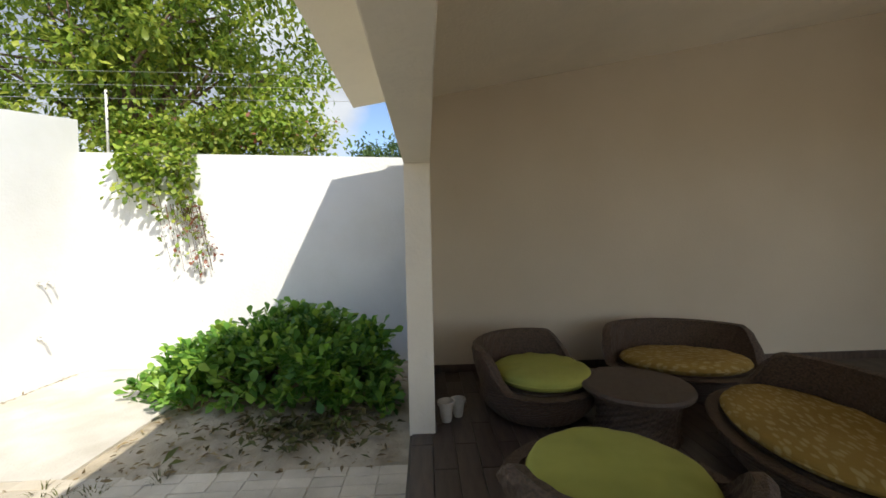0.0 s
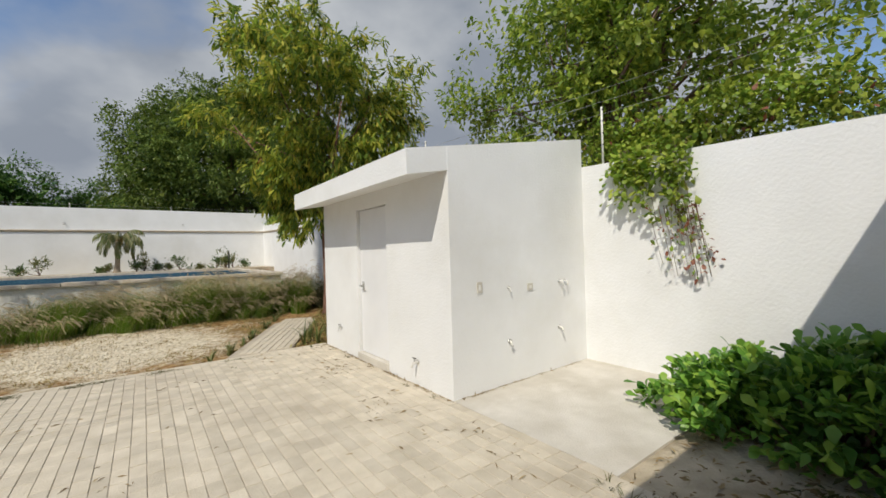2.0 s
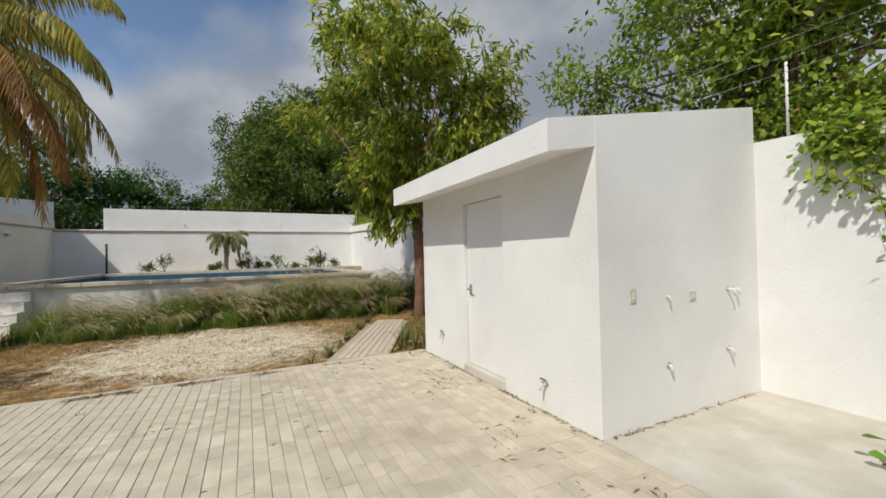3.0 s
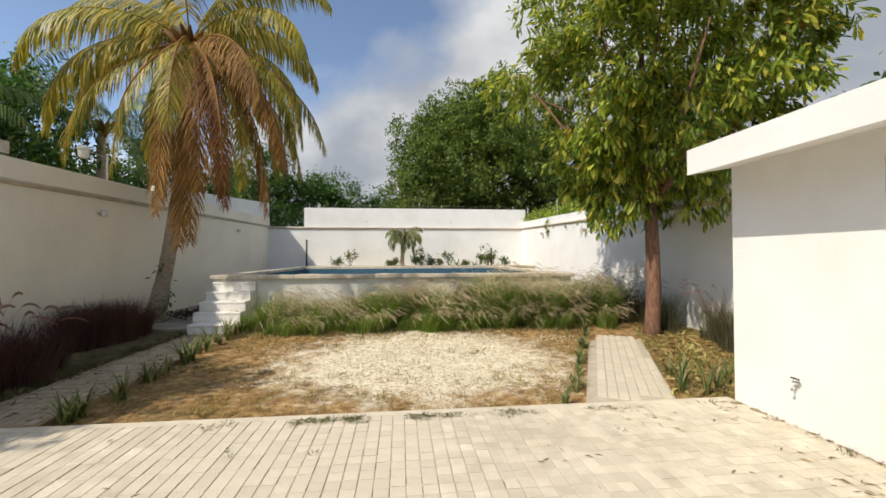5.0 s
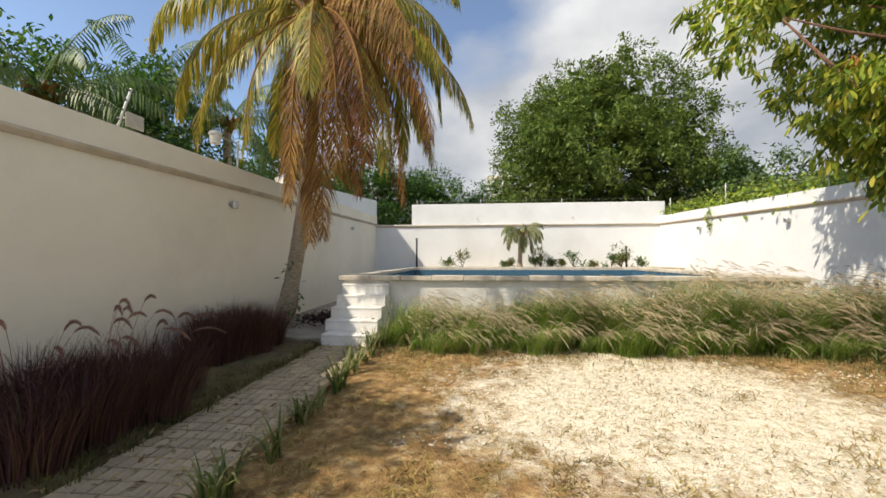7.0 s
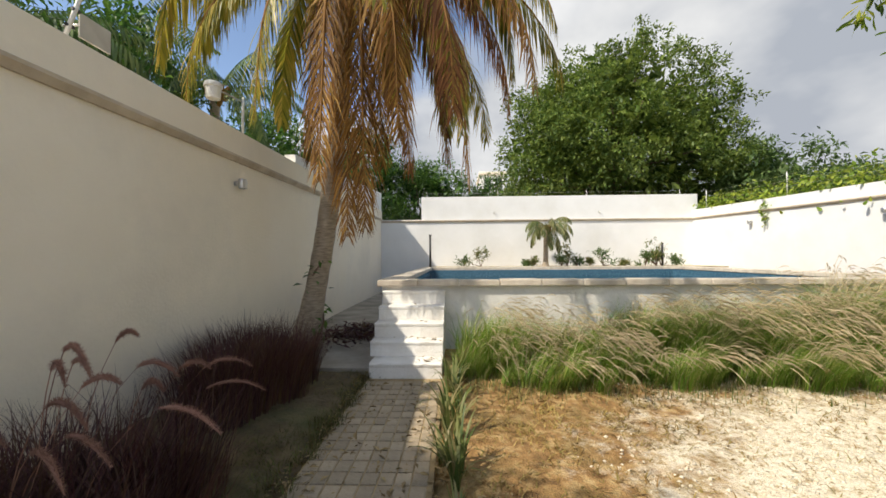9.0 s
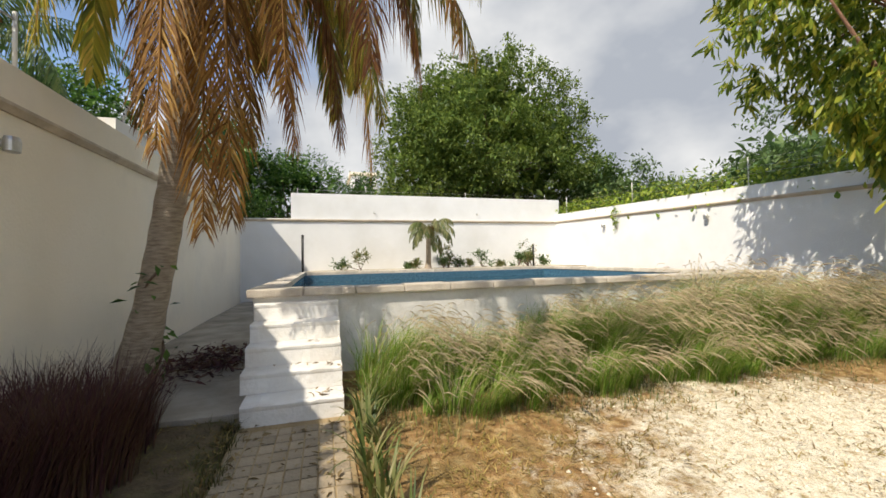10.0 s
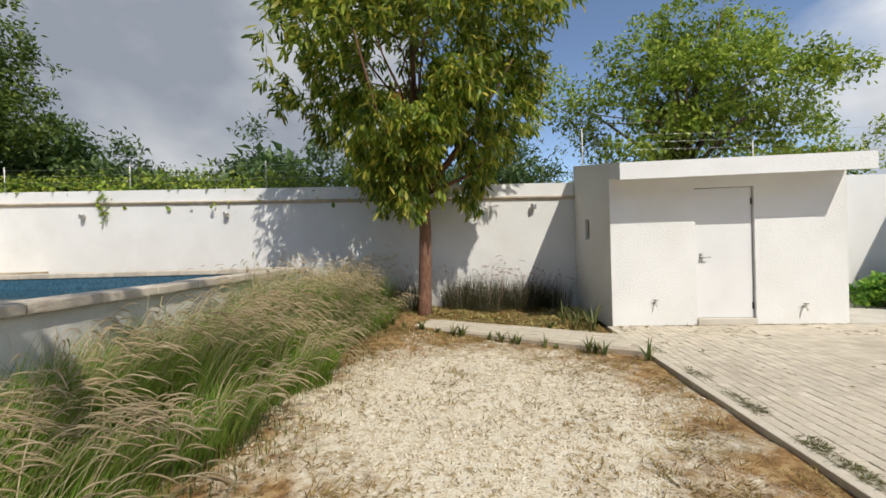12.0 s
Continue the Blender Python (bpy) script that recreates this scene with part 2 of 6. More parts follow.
xs, ys = np.linspace(XW, XE, 90), np.linspace(YP, YN, 110)
verts = [(x, y, (-0.09 if x < -2.2 and y < 8.9 else ground_z(x, y)) + 0.022 * noise.noise((x * 1.7, y * 1.7, 3)) + 0.008 * noise.noise((x * 9, y * 9, 1))) for y in ys for x in xs]
faces = [(j * 90 + i, j * 90 + i + 1, (j + 1) * 90 + i + 1, (j + 1) * 90 + i) for j in range(109) for i in range(89)]
LAWN = surface("worn_lawn", [(0.17, 0.088, 0.03), (0.32, 0.18, 0.065), (0.50, 0.35, 0.16)], 11, rough=0.95, bump=0.9, grain=75,
               stain=(0.12, 0.10, 0.03), stain_scale=2.4, stain_amount=0.75)
ln, ll = LAWN.node_tree.nodes, LAWN.node_tree.links
# bare limestone gravel in the middle of the lawn, ragged at its rim
tc = ln.new("ShaderNodeTexCoord")
mp = ln.new("ShaderNodeMapping")
mp.vector_type = "TEXTURE"
mp.inputs["Location"].default_value, mp.inputs["Scale"].default_value = (1.08, 6.4, 0), (2.2, 1.85, 50)
dist = ln.new("ShaderNodeVectorMath")
dist.operation = "LENGTH"
rag = ln.new("ShaderNodeTexNoise")
rag.inputs["Scale"].default_value, rag.inputs["Detail"].default_value = 3.0, 10.0
rag.inputs["Roughness"].default_value = 0.75
add = ln.new("ShaderNodeMath")
add.operation = "ADD"
rr = ln.new("ShaderNodeValToRGB")
ramp_stops(rr, [(0.0, (1, 1, 1)), (0.55, (0, 0, 0))])
rr.color_ramp.elements[0].position, rr.color_ramp.elements[1].position = 0.64, 0.80
grit = ln.new("ShaderNodeTexNoise")
grit.inputs["Scale"].default_value, grit.inputs["Detail"].default_value = 15.0, 10.0
grit.inputs["Roughness"].default_value = 0.8
grit_c = ln.new("ShaderNodeValToRGB")
ramp_stops(grit_c, [(0.34, (0.26, 0.17, 0.075)), (0.42, (0.48, 0.37, 0.21)), (0.48, (0.71, 0.62, 0.46)), (0.62, (0.82, 0.75, 0.61))])
halve = ln.new("ShaderNodeMath")
halve.operation = "MULTIPLY_ADD"
halve.inputs[1].default_value, halve.inputs[2].default_value = 0.5, -0.02
mixg = ln.new("ShaderNodeMix")
mixg.data_type = "RGBA"
lb = ln["Principled BSDF"]
old = lb.inputs["Base Color"].links[0].from_socket
ll.new(tc.outputs["Object"], mp.inputs["Vector"]), ll.new(mp.outputs["Vector"], dist.inputs[0])
ll.new(tc.outputs["Object"], rag.inputs["Vector"]), ll.new(tc.outputs["Object"], grit.inputs["Vector"])
ll.new(dist.outputs["Value"], halve.inputs[0]), ll.new(halve.outputs["Value"], add.inputs[0]), ll.new(rag.outputs["Fac"], add.inputs[1])
scale_it = ln.new("ShaderNodeMath")
scale_it.operation = "MULTIPLY"
scale_it.inputs[1].default_value = 0.8
ll.new(add.outputs["Value"], scale_it.inputs[0])
ll.new(scale_it.outputs["Value"], rr.inputs["Fac"])
ll.new(grit.outputs["Fac"], grit_c.inputs["Fac"])
ll.new(rr.outputs["Color"], mixg.inputs["Factor"]), ll.new(old, mixg.inputs["A"]), ll.new(grit_c.outputs["Color"], mixg.inputs["B"])
ll.new(mixg.outputs["Result"], lb.inputs["Base Color"])
garden = structure(mesh_from("ground", verts, faces, LAWN, smooth=True), "worn dry lawn with a bare patch of pale limestone gravel", "ground")

# bed of the paving and of the planting strip by the house
structure(box("pavement", (XW, YH, -0.15), (4.0, YP - 0.09, -0.007), JOINT), "sandy bed under the beige paving", "pavement")
kerb = structure(box("pavement", (XW, YP - 0.09, -0.15), (4.0, YP, 0.0), PAVER_REST, bevel=0.008), "pale worn edging strip of the paving", "pavement")
structure(box("pavement", (4.0, -0.68, -0.15), (XE, 1.0, 0.0), CONCRETE), "smooth pale concrete slab with damp stains", "pavement")
bm = bmesh.new()
nx, ny = 30, 30
grid = [[bm.verts.new((3.9 + (XE - 3.9) * i / nx, YH + (2.14) * j / ny, -0.02 + 0.10 * math.sin(math.pi * i / nx) * math.sin(math.pi * j / ny)
                       + 0.03 * noise.noise((i * 0.35, j * 0.35, 7)) * (0 < i < nx) * (0 < j < ny))) for i in range(nx + 1)] for j in range(ny + 1)]
for j in range(ny):
    for i in range(nx):
        bm.faces.new((grid[j][i], grid[j][i + 1], grid[j + 1][i + 1], grid[j + 1][i])).smooth = True
structure(part("ground", bm, SOIL), "bare brown soil of the planting bed by the house", "ground")


bm = bmesh.new()
grid = [[bm.verts.new((XW + 1.70 * i / 16, YP + 4.04 * j / 40, -0.02 + 0.05 * (j / 40) + 0.035 * noise.noise((i * 0.5, j * 0.4, 4)) + (0.03 if 0 < i < 16 else -0.04))) for i in range(17)] for j in range(41)]
for j in range(40):
    for i in range(16):
        bm.faces.new((grid[j][i], grid[j][i + 1], grid[j + 1][i + 1], grid[j + 1][i])).smooth = True
DARKSOIL = surface("dark_bed_soil", [(0.065, 0.045, 0.022), (0.17, 0.12, 0.06)], 7, rough=0.95, bump=0.7, grain=35, stain=(0.06, 0.08, 0.02), stain_scale=2.0, stain_amount=0.7)
structure(part("ground", bm, DARKSOIL), "dark weedy soil of the bed along the cream wall", "ground")


# ---- boundary walls ----
def boundary(name, axis, face, out, a, b, z_low, z_top, label, material=WHITE):
    """A wall whose moulding and top rise along it; face: the inner face, out: +1 or -1 outward."""
    def at(along, off, z):
        inner = face(along) if callable(face) else face
        return (inner + out * off, along, z) if axis == "y" else (along, face + out * off, z)
    w = thing(name, label=label, category="wall", kind="structure")
    for pname, offs, mat in (("wall_face", (0.0, 0.20), material), ("moulding", (-0.05, 0.0), MOULDING)):
        bm = bmesh.new()
        rows = []
        for s in (a, b):
            if pname == "wall_face":
                rows.append([bm.verts.new(at(s, o, z)) for o, z in ((0, -0.3), (0, z_top(s)), (0.20, z_top(s)), (0.20, -0.3))])
            else:
                m = z_low(s)
                rows.append([bm.verts.new(at(s, o, z)) for o, z in ((0.01, m - 0.07), (-0.025, m - 0.07), (-0.06, m - 0.025), (-0.06, m), (-0.045, m + 0.008), (0.01, m + 0.012))])
        A, B = rows
        for i in range(len(A)):
            j = (i + 1) % len(A)
            bm.faces.new((A[i], B[i], B[j], A[j]))
        bm.faces.new(A), bm.faces.new(list(reversed(B)))
        bmesh.ops.recalc_face_normals(bm, faces=bm.faces)
        part(pname, bm, mat, w, "weathered beige moulding" if pname == "moulding" else "")
    return w


wall_east = boundary("wall_east", "y", XE, 1, 4.3, YN + 0.2, mould_z, lambda y: mould_z(y) + 0.28, "white rendered garden wall with a beige moulding")
wall_west = boundary("wall_west", "y", west_x, -1, YH - 0.2, YN + 0.2, lambda y: mould_z(max(y, 2)) + 0.065, lambda y: mould_z(max(y, 2)) + 0.38,
                     "cream rendered garden wall with a beige moulding", CREAM)
wall_north = boundary("wall_north", "x", YN, 1, -5.05, XE, lambda x: mould_z(YN), lambda x: mould_z(YN) + 0.03, "white rendered wall behind the pool")
upper = structure(box("wall_north_upper", (-3.40, YN + 0.03, mould_z(YN) + 0.034), (XE + 0.2, YN + 0.25, 3.52), WHITE, bevel=0.01),
                  "higher white wall set on the pool wall", "wall")
bm = bmesh.new()
ends = []
for y, z in ((10.4, 3.02), (YN + 0.2, 3.72)):
    foot = mould_z(y) + 0.375
    ends.append([bm.verts.new((west_x(y) - o, y, h)) for o, h in ((0.2, foot), (0.02, foot), (0.02, z), (0.2, z))])
for k in range(4):
    bm.faces.new((ends[0][k], ends[0][(k + 1) % 4], ends[1][(k + 1) % 4], ends[1][k]))
bm.faces.new(ends[0]), bm.faces.new(list(reversed(ends[1])))
bmesh.ops.recalc_face_normals(bm, faces=bm.faces)
west_end = structure(part("wall_west_upper", bm, WHITE), "higher white end of the garden wall", "wall")
bm = bmesh.new()
add_prism(bm, [(-12.0, -0.3), (4.295, -0.3), (4.295, 2.62), (-2.8, 2.415), (-12.0, 2.415)], "x", XE, XE + 0.2)
wall_vine = structure(part("wall_east_low", bm, WHITE), "plain white wall beside the shed, overgrown by a vine", "wall")

# ---- house with the covered terrace ----
def roof_under(y):
    """Underside of the terrace roof, which rises away from the garden."""
    return 2.81 + 0.18 * (-2.25 - y)


def roof_strip(x0, x1, y0, y1, drop, thick, material, name, label, category):
    bm = bmesh.new()
    add_prism(bm, [(y0, roof_under(y0) - drop), (y1, roof_under(y1) - drop), (y1, roof_under(y1) - drop + thick), (y0, roof_under(y0) - drop + thick)], "x", x0, x1)
    return structure(part(name, bm, material), label, category)


HIGH = roof_under(YH) - 0.004
structure(box("wall_stub", (4.36, YH - 0.19, 0.0), (5.80, YH, HIGH), CREAM, bevel=0.006), "cream end wall of the terrace", "wall")
structure(box("beam", (-4.8, YH - 0.19, 1.99), (4.356, YH, HIGH), CREAM, bevel=0.006), "cream beam along the open front of the terrace", "beam")
bm = bmesh.new()
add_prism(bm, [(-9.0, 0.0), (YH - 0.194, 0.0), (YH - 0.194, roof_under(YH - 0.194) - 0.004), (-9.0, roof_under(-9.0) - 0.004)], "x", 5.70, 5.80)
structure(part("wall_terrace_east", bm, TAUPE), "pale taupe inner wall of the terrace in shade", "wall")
# unseen west side, added and left open below to brighten the terrace
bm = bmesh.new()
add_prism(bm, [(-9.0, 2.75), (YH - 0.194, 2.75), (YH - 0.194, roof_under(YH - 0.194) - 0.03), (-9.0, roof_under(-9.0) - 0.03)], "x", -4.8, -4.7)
structure(part("unseen_west_lintel", bm, TAUPE), "unseen taupe wall over an added side opening that lets light in", "wall")
roof_strip(-4.69, 5.696, -8.996, YH - 0.194, 0.024, 0.02, CREAM, "ceiling", "cream sloping terrace ceiling", "ceiling")
roof_strip(-4.8, 5.65, -9.2, -2.25, 0.0, 0.13, CREAM, "roof", "sloping cream roof slab with an overhanging eave", "roof")
roof_strip(5.652, 5.80, -9.2, -3.3, 0.0, 0.128, CREAM, "roof", "cream roof edge over the end wall", "roof")
# unseen south side, added: the opening admits light, the piers block sun patches
SOUTH = roof_under(-9.0) - 0.004
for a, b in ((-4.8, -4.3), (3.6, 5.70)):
    structure(box("unseen_south_pier", (a, -9.2, 0.0), (b, -9.0, SOUTH), TAUPE), "unseen taupe pier added to keep sun patches off the terrace wall", "wall")
structure(box("unseen_south_lintel", (-4.3, -9.2, 2.75), (3.6, -9.0, SOUTH), TAUPE), "unseen taupe wall over an added opening that lets light into the terrace", "wall")
# unseen pale ground, added to reflect sun through the terrace openings
structure(box("pavement", (-14, -16, -0.15), (6.2, -9.004, 0.0), CONCRETE), "unseen pale concrete court added behind the house to bounce light inside", "pavement")

structure(box("pavement", (-14, -9.0, -0.15), (XW - 0.004, YH - 0.2, 0.0), CONCRETE), "unseen pale concrete court added beside the terrace to bounce light inside", "pavement")

# ---- shed ----
shed = thing("shed", (0, 0, 0), "white rendered garden shed with sloping roof slab and closed door", "shed")
X0, X1, Y0, Y1 = 4.0, XE, 1.0, 4.35


def roof_z(x):
    return 2.18 + 0.175 * (x - 3.53)


def wall_with_holes(name, parent, material, axis, at0, at1, u0, u1, z0, ztop, holes):
    """Wall along u between two faces, its top following ztop(u), with rectangular holes cut through."""
    bm = bmesh.new()
    cuts = sorted({u0, u1, *[h for hole in holes for h in hole[:2]]})
    for a, b in zip(cuts, cuts[1:]):
        inside = [h for h in holes if h[0] <= a and b <= h[1]]
        spans = [(z0, None)] if not inside else [(z0, inside[0][2]), (inside[0][3], None)]
        for lo, hi in spans:
            if hi is not None and hi - lo < 1e-4:
                continue
            za, zb = (ztop(a), ztop(b)) if hi is None else (hi, hi)
            pts = [(a, lo), (b, lo), (b, zb), (a, za)]
            def p(u, z, w):
                return (w, u, z) if axis == "y" else (u, w, z)
            A, B = [bm.verts.new(p(u, z, at0)) for u, z in pts], [bm.verts.new(p(u, z, at1)) for u, z in pts]
            bm.faces.new(A), bm.faces.new(list(reversed(B)))
            for i in range(4):
                j = (i + 1) % 4
                bm.faces.new((A[i], B[i], B[j], A[j]))
    bmesh.ops.recalc_face_normals(bm, faces=bm.faces)
    return part(name, bm, material, parent)


D0, D1 = 2.27, 3.11
wall_with_holes("front_wall", shed, WHITE, "y", X0, X0 + 0.15, Y0 + 0.002, Y1 - 0.002, -0.05, lambda y: 2.27, [(D0, D1, -0.05, 2.07)])
wall_with_holes("side_wall", shed, WHITE, "x", Y0, Y0 + 0.15, X0 + 0.002, X1, -0.05, lambda x: roof_z(x) + 0.238, [])
wall_with_holes("back_wall", shed, WHITE, "x", Y1 - 0.15, Y1, X0 + 0.002, X1, -0.05, lambda x: roof_z(x) + 0.238, [(5.15, 5.45, 1.35, 1.73)])
bm = bmesh.new()
add_prism(bm, [(3.53, roof_z(3.53)), (X1 - 0.003, roof_z(X1)), (X1 - 0.003, roof_z(X1) + 0.24), (3.53, roof_z(3.53) + 0.24)], "y", Y0 + 0.003, Y1 - 0.003)
part("roof_slab", bm, WHITE, shed)
box("threshold", (X0 - 0.028, D0 + 0.002, -0.05), (X0 + 0.14, D1 - 0.002, 0.10), CONCRETE, shed, 0.01, "stained concrete door step")
door = box("door", (X0 + 0.045, D0 + 0.012, 0.105), (X0 + 0.065, D1 - 0.012, 2.06), DOORPAINT, shed, 0.004, "closed white door")
tube("handle", [(X0 + 0.045, D1 - 0.09, 1.02), (X0 - 0.01, D1 - 0.09, 1.02), (X0 - 0.015, D1 - 0.16, 1.02), (X0 - 0.012, D1 - 0.2, 1.025)], 0.011, STEEL, door, 8, "steel lever handle")
box("plate", (X0 + 0.038, D1 - 0.115, 0.96), (X0 + 0.046, D1 - 0.065, 1.08), STEEL, door)
for hz in (0.28, 1.85):
    tube("hinge", [(X0 + 0.04, D0 + 0.02, hz - 0.05), (X0 + 0.04, D0 + 0.02, hz + 0.05)], 0.010, BLACK, door, 8)
win = thing("window", label="", category="")
win.parent = shed
for lo, hi in (((5.15, 1.35), (5.18, 1.73)), ((5.42, 1.35), (5.45, 1.73)), ((5.18, 1.35), (5.42, 1.38)), ((5.18, 1.70), (5.42, 1.73)), ((5.285, 1.38), (5.315, 1.70))):
    box("window_frame", (lo[0], Y1 - 0.09, lo[1]), (hi[0], Y1 - 0.05, hi[1]), STEEL, win)
for a, b in ((5.18, 5.285), (5.315, 5.42)):
    pane = box("pane", (a, Y1 - 0.075, 1.38), (b, Y1 - 0.069, 1.70), GLASS, win)

# ---- pool ----
PX0, PX1, PY0, PY1, PZ = -3.15, 4.68, 9.60, 16.6, 1.02
pool = thing("swimming_pool", label="raised swimming pool with white rendered walls and stone coping", category="pool")
for nm, lo, hi in (("front_wall", (PX0, PY0, -0.1), (PX1, PY0 + 0.22, PZ - 0.09)), ("back_wall", (PX0, PY1 - 0.22, -0.1), (PX1, PY1, PZ - 0.09)),
                   ("side_wall", (PX0, PY0 + 0.22, -0.1), (PX0 + 0.22, PY1 - 0.22, PZ - 0.09)), ("side_wall", (PX1 - 0.22, PY0 + 0.22, -0.1), (PX1, PY1 - 0.22, PZ - 0.09))):
    box(nm, lo, hi, POOLWALL, pool)
for lo, hi in (((PX0 + 0.22, PY0 + 0.22, -0.1), (PX1 - 0.22, PY0 + 0.24, PZ - 0.095)), ((PX0 + 0.22, PY1 - 0.24, -0.1), (PX1 - 0.22, PY1 - 0.22, PZ - 0.095)),
               ((PX0 + 0.22, PY0 + 0.24, -0.1), (PX0 + 0.24, PY1 - 0.24, PZ - 0.095)), ((PX1 - 0.24, PY0 + 0.24, -0.1), (PX1 - 0.22, PY1 - 0.24, PZ - 0.095))):
    box("mosaic_lining", lo, hi, MOSAIC, pool, 0, "blue mosaic lining")
box("water", (PX0 + 0.24, PY0 + 0.24, -0.1), (PX1 - 0.24, PY1 - 0.24, 0.74), WATER, pool, 0, "still dark blue water")

# ---- pool steps ----
steps = thing("pool_steps", label="white rendered steps up to the raised pool", category="steps")
SX0, SX1, RISE = -3.12, -2.27, 0.175
FRONTS = (8.40, 8.70, 8.94, 9.20, 9.47)
for i, y0 in enumerate(FRONTS):
    # plastered risers that lean back a little under a rounded, slightly proud nosing
    z0, z1 = RISE * i - (0.1 if i == 0 else 0), RISE * (i + 1)
    xl = SX0 + (0.05 if i == 0 else 0.0)
    rows = []
    for u in range(13):
        x = xl + (SX1 - xl) * u / 12
        w = 0.010 * noise.noise((u * 0.8, i * 3.0, 1.0))
        dz = 0.010 * noise.noise((u * 0.7, i * 5.0, 4.0))
        prof = [(y0 - 0.004 + w, z0), (y0 + 0.008 + w, z1 - 0.05), (y0 + 0.002 + w, z1 - 0.034), (y0 + w, z1 - 0.014 + dz), (y0 + 0.014 + w, z1 - 0.001 + dz),
                (y0 + 0.05 + w, z1 - 0.002 + dz), (PY0 - 0.003, z1 - 0.002), (PY0 - 0.003, z0)]
        rows.append([(x, y, z) for y, z in prof])
    bm = bmesh.new()
    V = [[bm.verts.new(p) for p in row] for row in rows]
    for a, b in zip(V, V[1:]):
        for k in range(8):
            bm.faces.new((a[k], b[k], b[(k + 1) % 8], a[(k + 1) % 8]))
    bm.faces.new(V[0]), bm.faces.new(list(reversed(V[-1])))
    bmesh.ops.recalc_face_normals(bm, faces=bm.faces)
    part("step", bm, STEPWHITE, steps)
structure(box("pavement", (XW, 8.49, -0.1), (-3.04, 9.52, 0.10), DAMP, bevel=0.01), "grey concrete landing beside the pool steps", "pavement")
structure(box("pavement", (XW, 9.524, -0.1), (-3.155, YN, 0.10), DAMP, bevel=0.01), "grey concrete walk between wall and pool", "pavement")


# ---- plants: helpers ----
def leaf_material(name, colours, translucent=0.35, rough=0.45):
    m = bpy.data.materials.new(name)
    m.use_nodes = True
    n, l = m.node_tree.nodes, m.node_tree.links
    bsdf = n["Principled BSDF"]
    geo = n.new("ShaderNodeNewGeometry")
    ramp = n.new("ShaderNodeValToRGB")
    ramp_stops(ramp, [(i / (len(colours) - 1), c) for i, c in enumerate(colours)])
    l.new(geo.outputs["Random Per Island"], ramp.inputs["Fac"])
    co = n.new("ShaderNodeTexCoord")
    tex = n.new("ShaderNodeTexNoise")
    tex.inputs["Scale"].default_value, tex.inputs["Detail"].default_value = 1.1, 4.0
    l.new(co.outputs["Object"], tex.inputs["Vector"])
    rng = n.new("ShaderNodeMapRange")
    rng.inputs["From Min"].default_value, rng.inputs["From Max"].default_value = 0.3, 0.7
    rng.inputs["To Min"].default_value, rng.inputs["To Max"].default_value = 0.7, 1.3
    l.new(tex.outputs["Fac"], rng.inputs["Value"])
    hs = n.new("ShaderNodeHueSaturation")
    l.new(rng.outputs["Result"], hs.inputs["Value"])
    l.new(ramp.outputs["Color"], hs.inputs["Color"])
    l.new(hs.outputs["Color"], bsdf.inputs["Base Color"])
    bsdf.inputs["Roughness"].default_value = rough
    bsdf.inputs["Specular IOR Level"].default_value = 0.35
    tr = n.new("ShaderNodeBsdfTranslucent")
    l.new(hs.outputs["Color"], tr.inputs["Color"])
    ms = n.new("ShaderNodeMixShader")
    ms.inputs["Fac"].default_value = translucent
    l.new(bsdf.outputs["BSDF"], ms.inputs[1])
    l.new(tr.outputs["BSDF"], ms.inputs[2])
    l.new(ms.outputs["Shader"], n["Material Output"].inputs["Surface"])
    return m


MANGO = leaf_material("mango_leaf", [(0.07, 0.12, 0.022), (0.135, 0.215, 0.032), (0.25, 0.33, 0.045), (0.42, 0.45, 0.06), (0.58, 0.50, 0.09)], 0.5)
MANGO_RED = leaf_material("young_red_leaf", [(0.24, 0.09, 0.02), (0.30, 0.14, 0.03)])
DARKGREEN = leaf_material("dense_green_leaf", [(0.027, 0.076, 0.019), (0.053, 0.133, 0.027), (0.095, 0.190, 0.038), (0.152, 0.266, 0.048)])
FARGREEN = leaf_material("far_green_leaf", [(0.054, 0.108, 0.036), (0.108, 0.180, 0.054), (0.180, 0.252, 0.090)])
VINEGREEN = leaf_material("vine_leaf", [(0.108, 0.192, 0.024), (0.204, 0.312, 0.041), (0.336, 0.420, 0.060), (0.456, 0.504, 0.084)], 0.45)
VINERED = leaf_material("vine_red_leaf", [(0.30, 0.10, 0.06), (0.35, 0.17, 0.12)])
SPREADGREEN = leaf_material("spreading_tree_leaf", [(0.102, 0.174, 0.026), (0.189, 0.290, 0.041), (0.319, 0.406, 0.058), (0.464, 0.507, 0.080)], 0.45)
BUSH = leaf_material("glossy_bush_leaf", [(0.055, 0.154, 0.024), (0.110, 0.253, 0.039), (0.187, 0.352, 0.050), (0.297, 0.440, 0.066)], 0.35, 0.35)
FROND = leaf_material("palm_frond_leaf", [(0.12, 0.14, 0.022), (0.27, 0.26, 0.036), (0.45, 0.36, 0.052), (0.58, 0.40, 0.08)], 0.4, 0.45)
FROND_GREEN = leaf_material("green_palm_leaf", [(0.051, 0.102, 0.031), (0.102, 0.170, 0.048), (0.187, 0.238, 0.068)], 0.3, 0.5)
FROND_DRY = leaf_material("dry_palm_leaf", [(0.13, 0.058, 0.016), (0.29, 0.14, 0.032), (0.46, 0.27, 0.07)], 0.35, 0.7)
RUST = leaf_material("rusty_palm_leaf", [(0.12, 0.045, 0.018), (0.24, 0.095, 0.03), (0.34, 0.16, 0.05)], 0.3, 0.7)
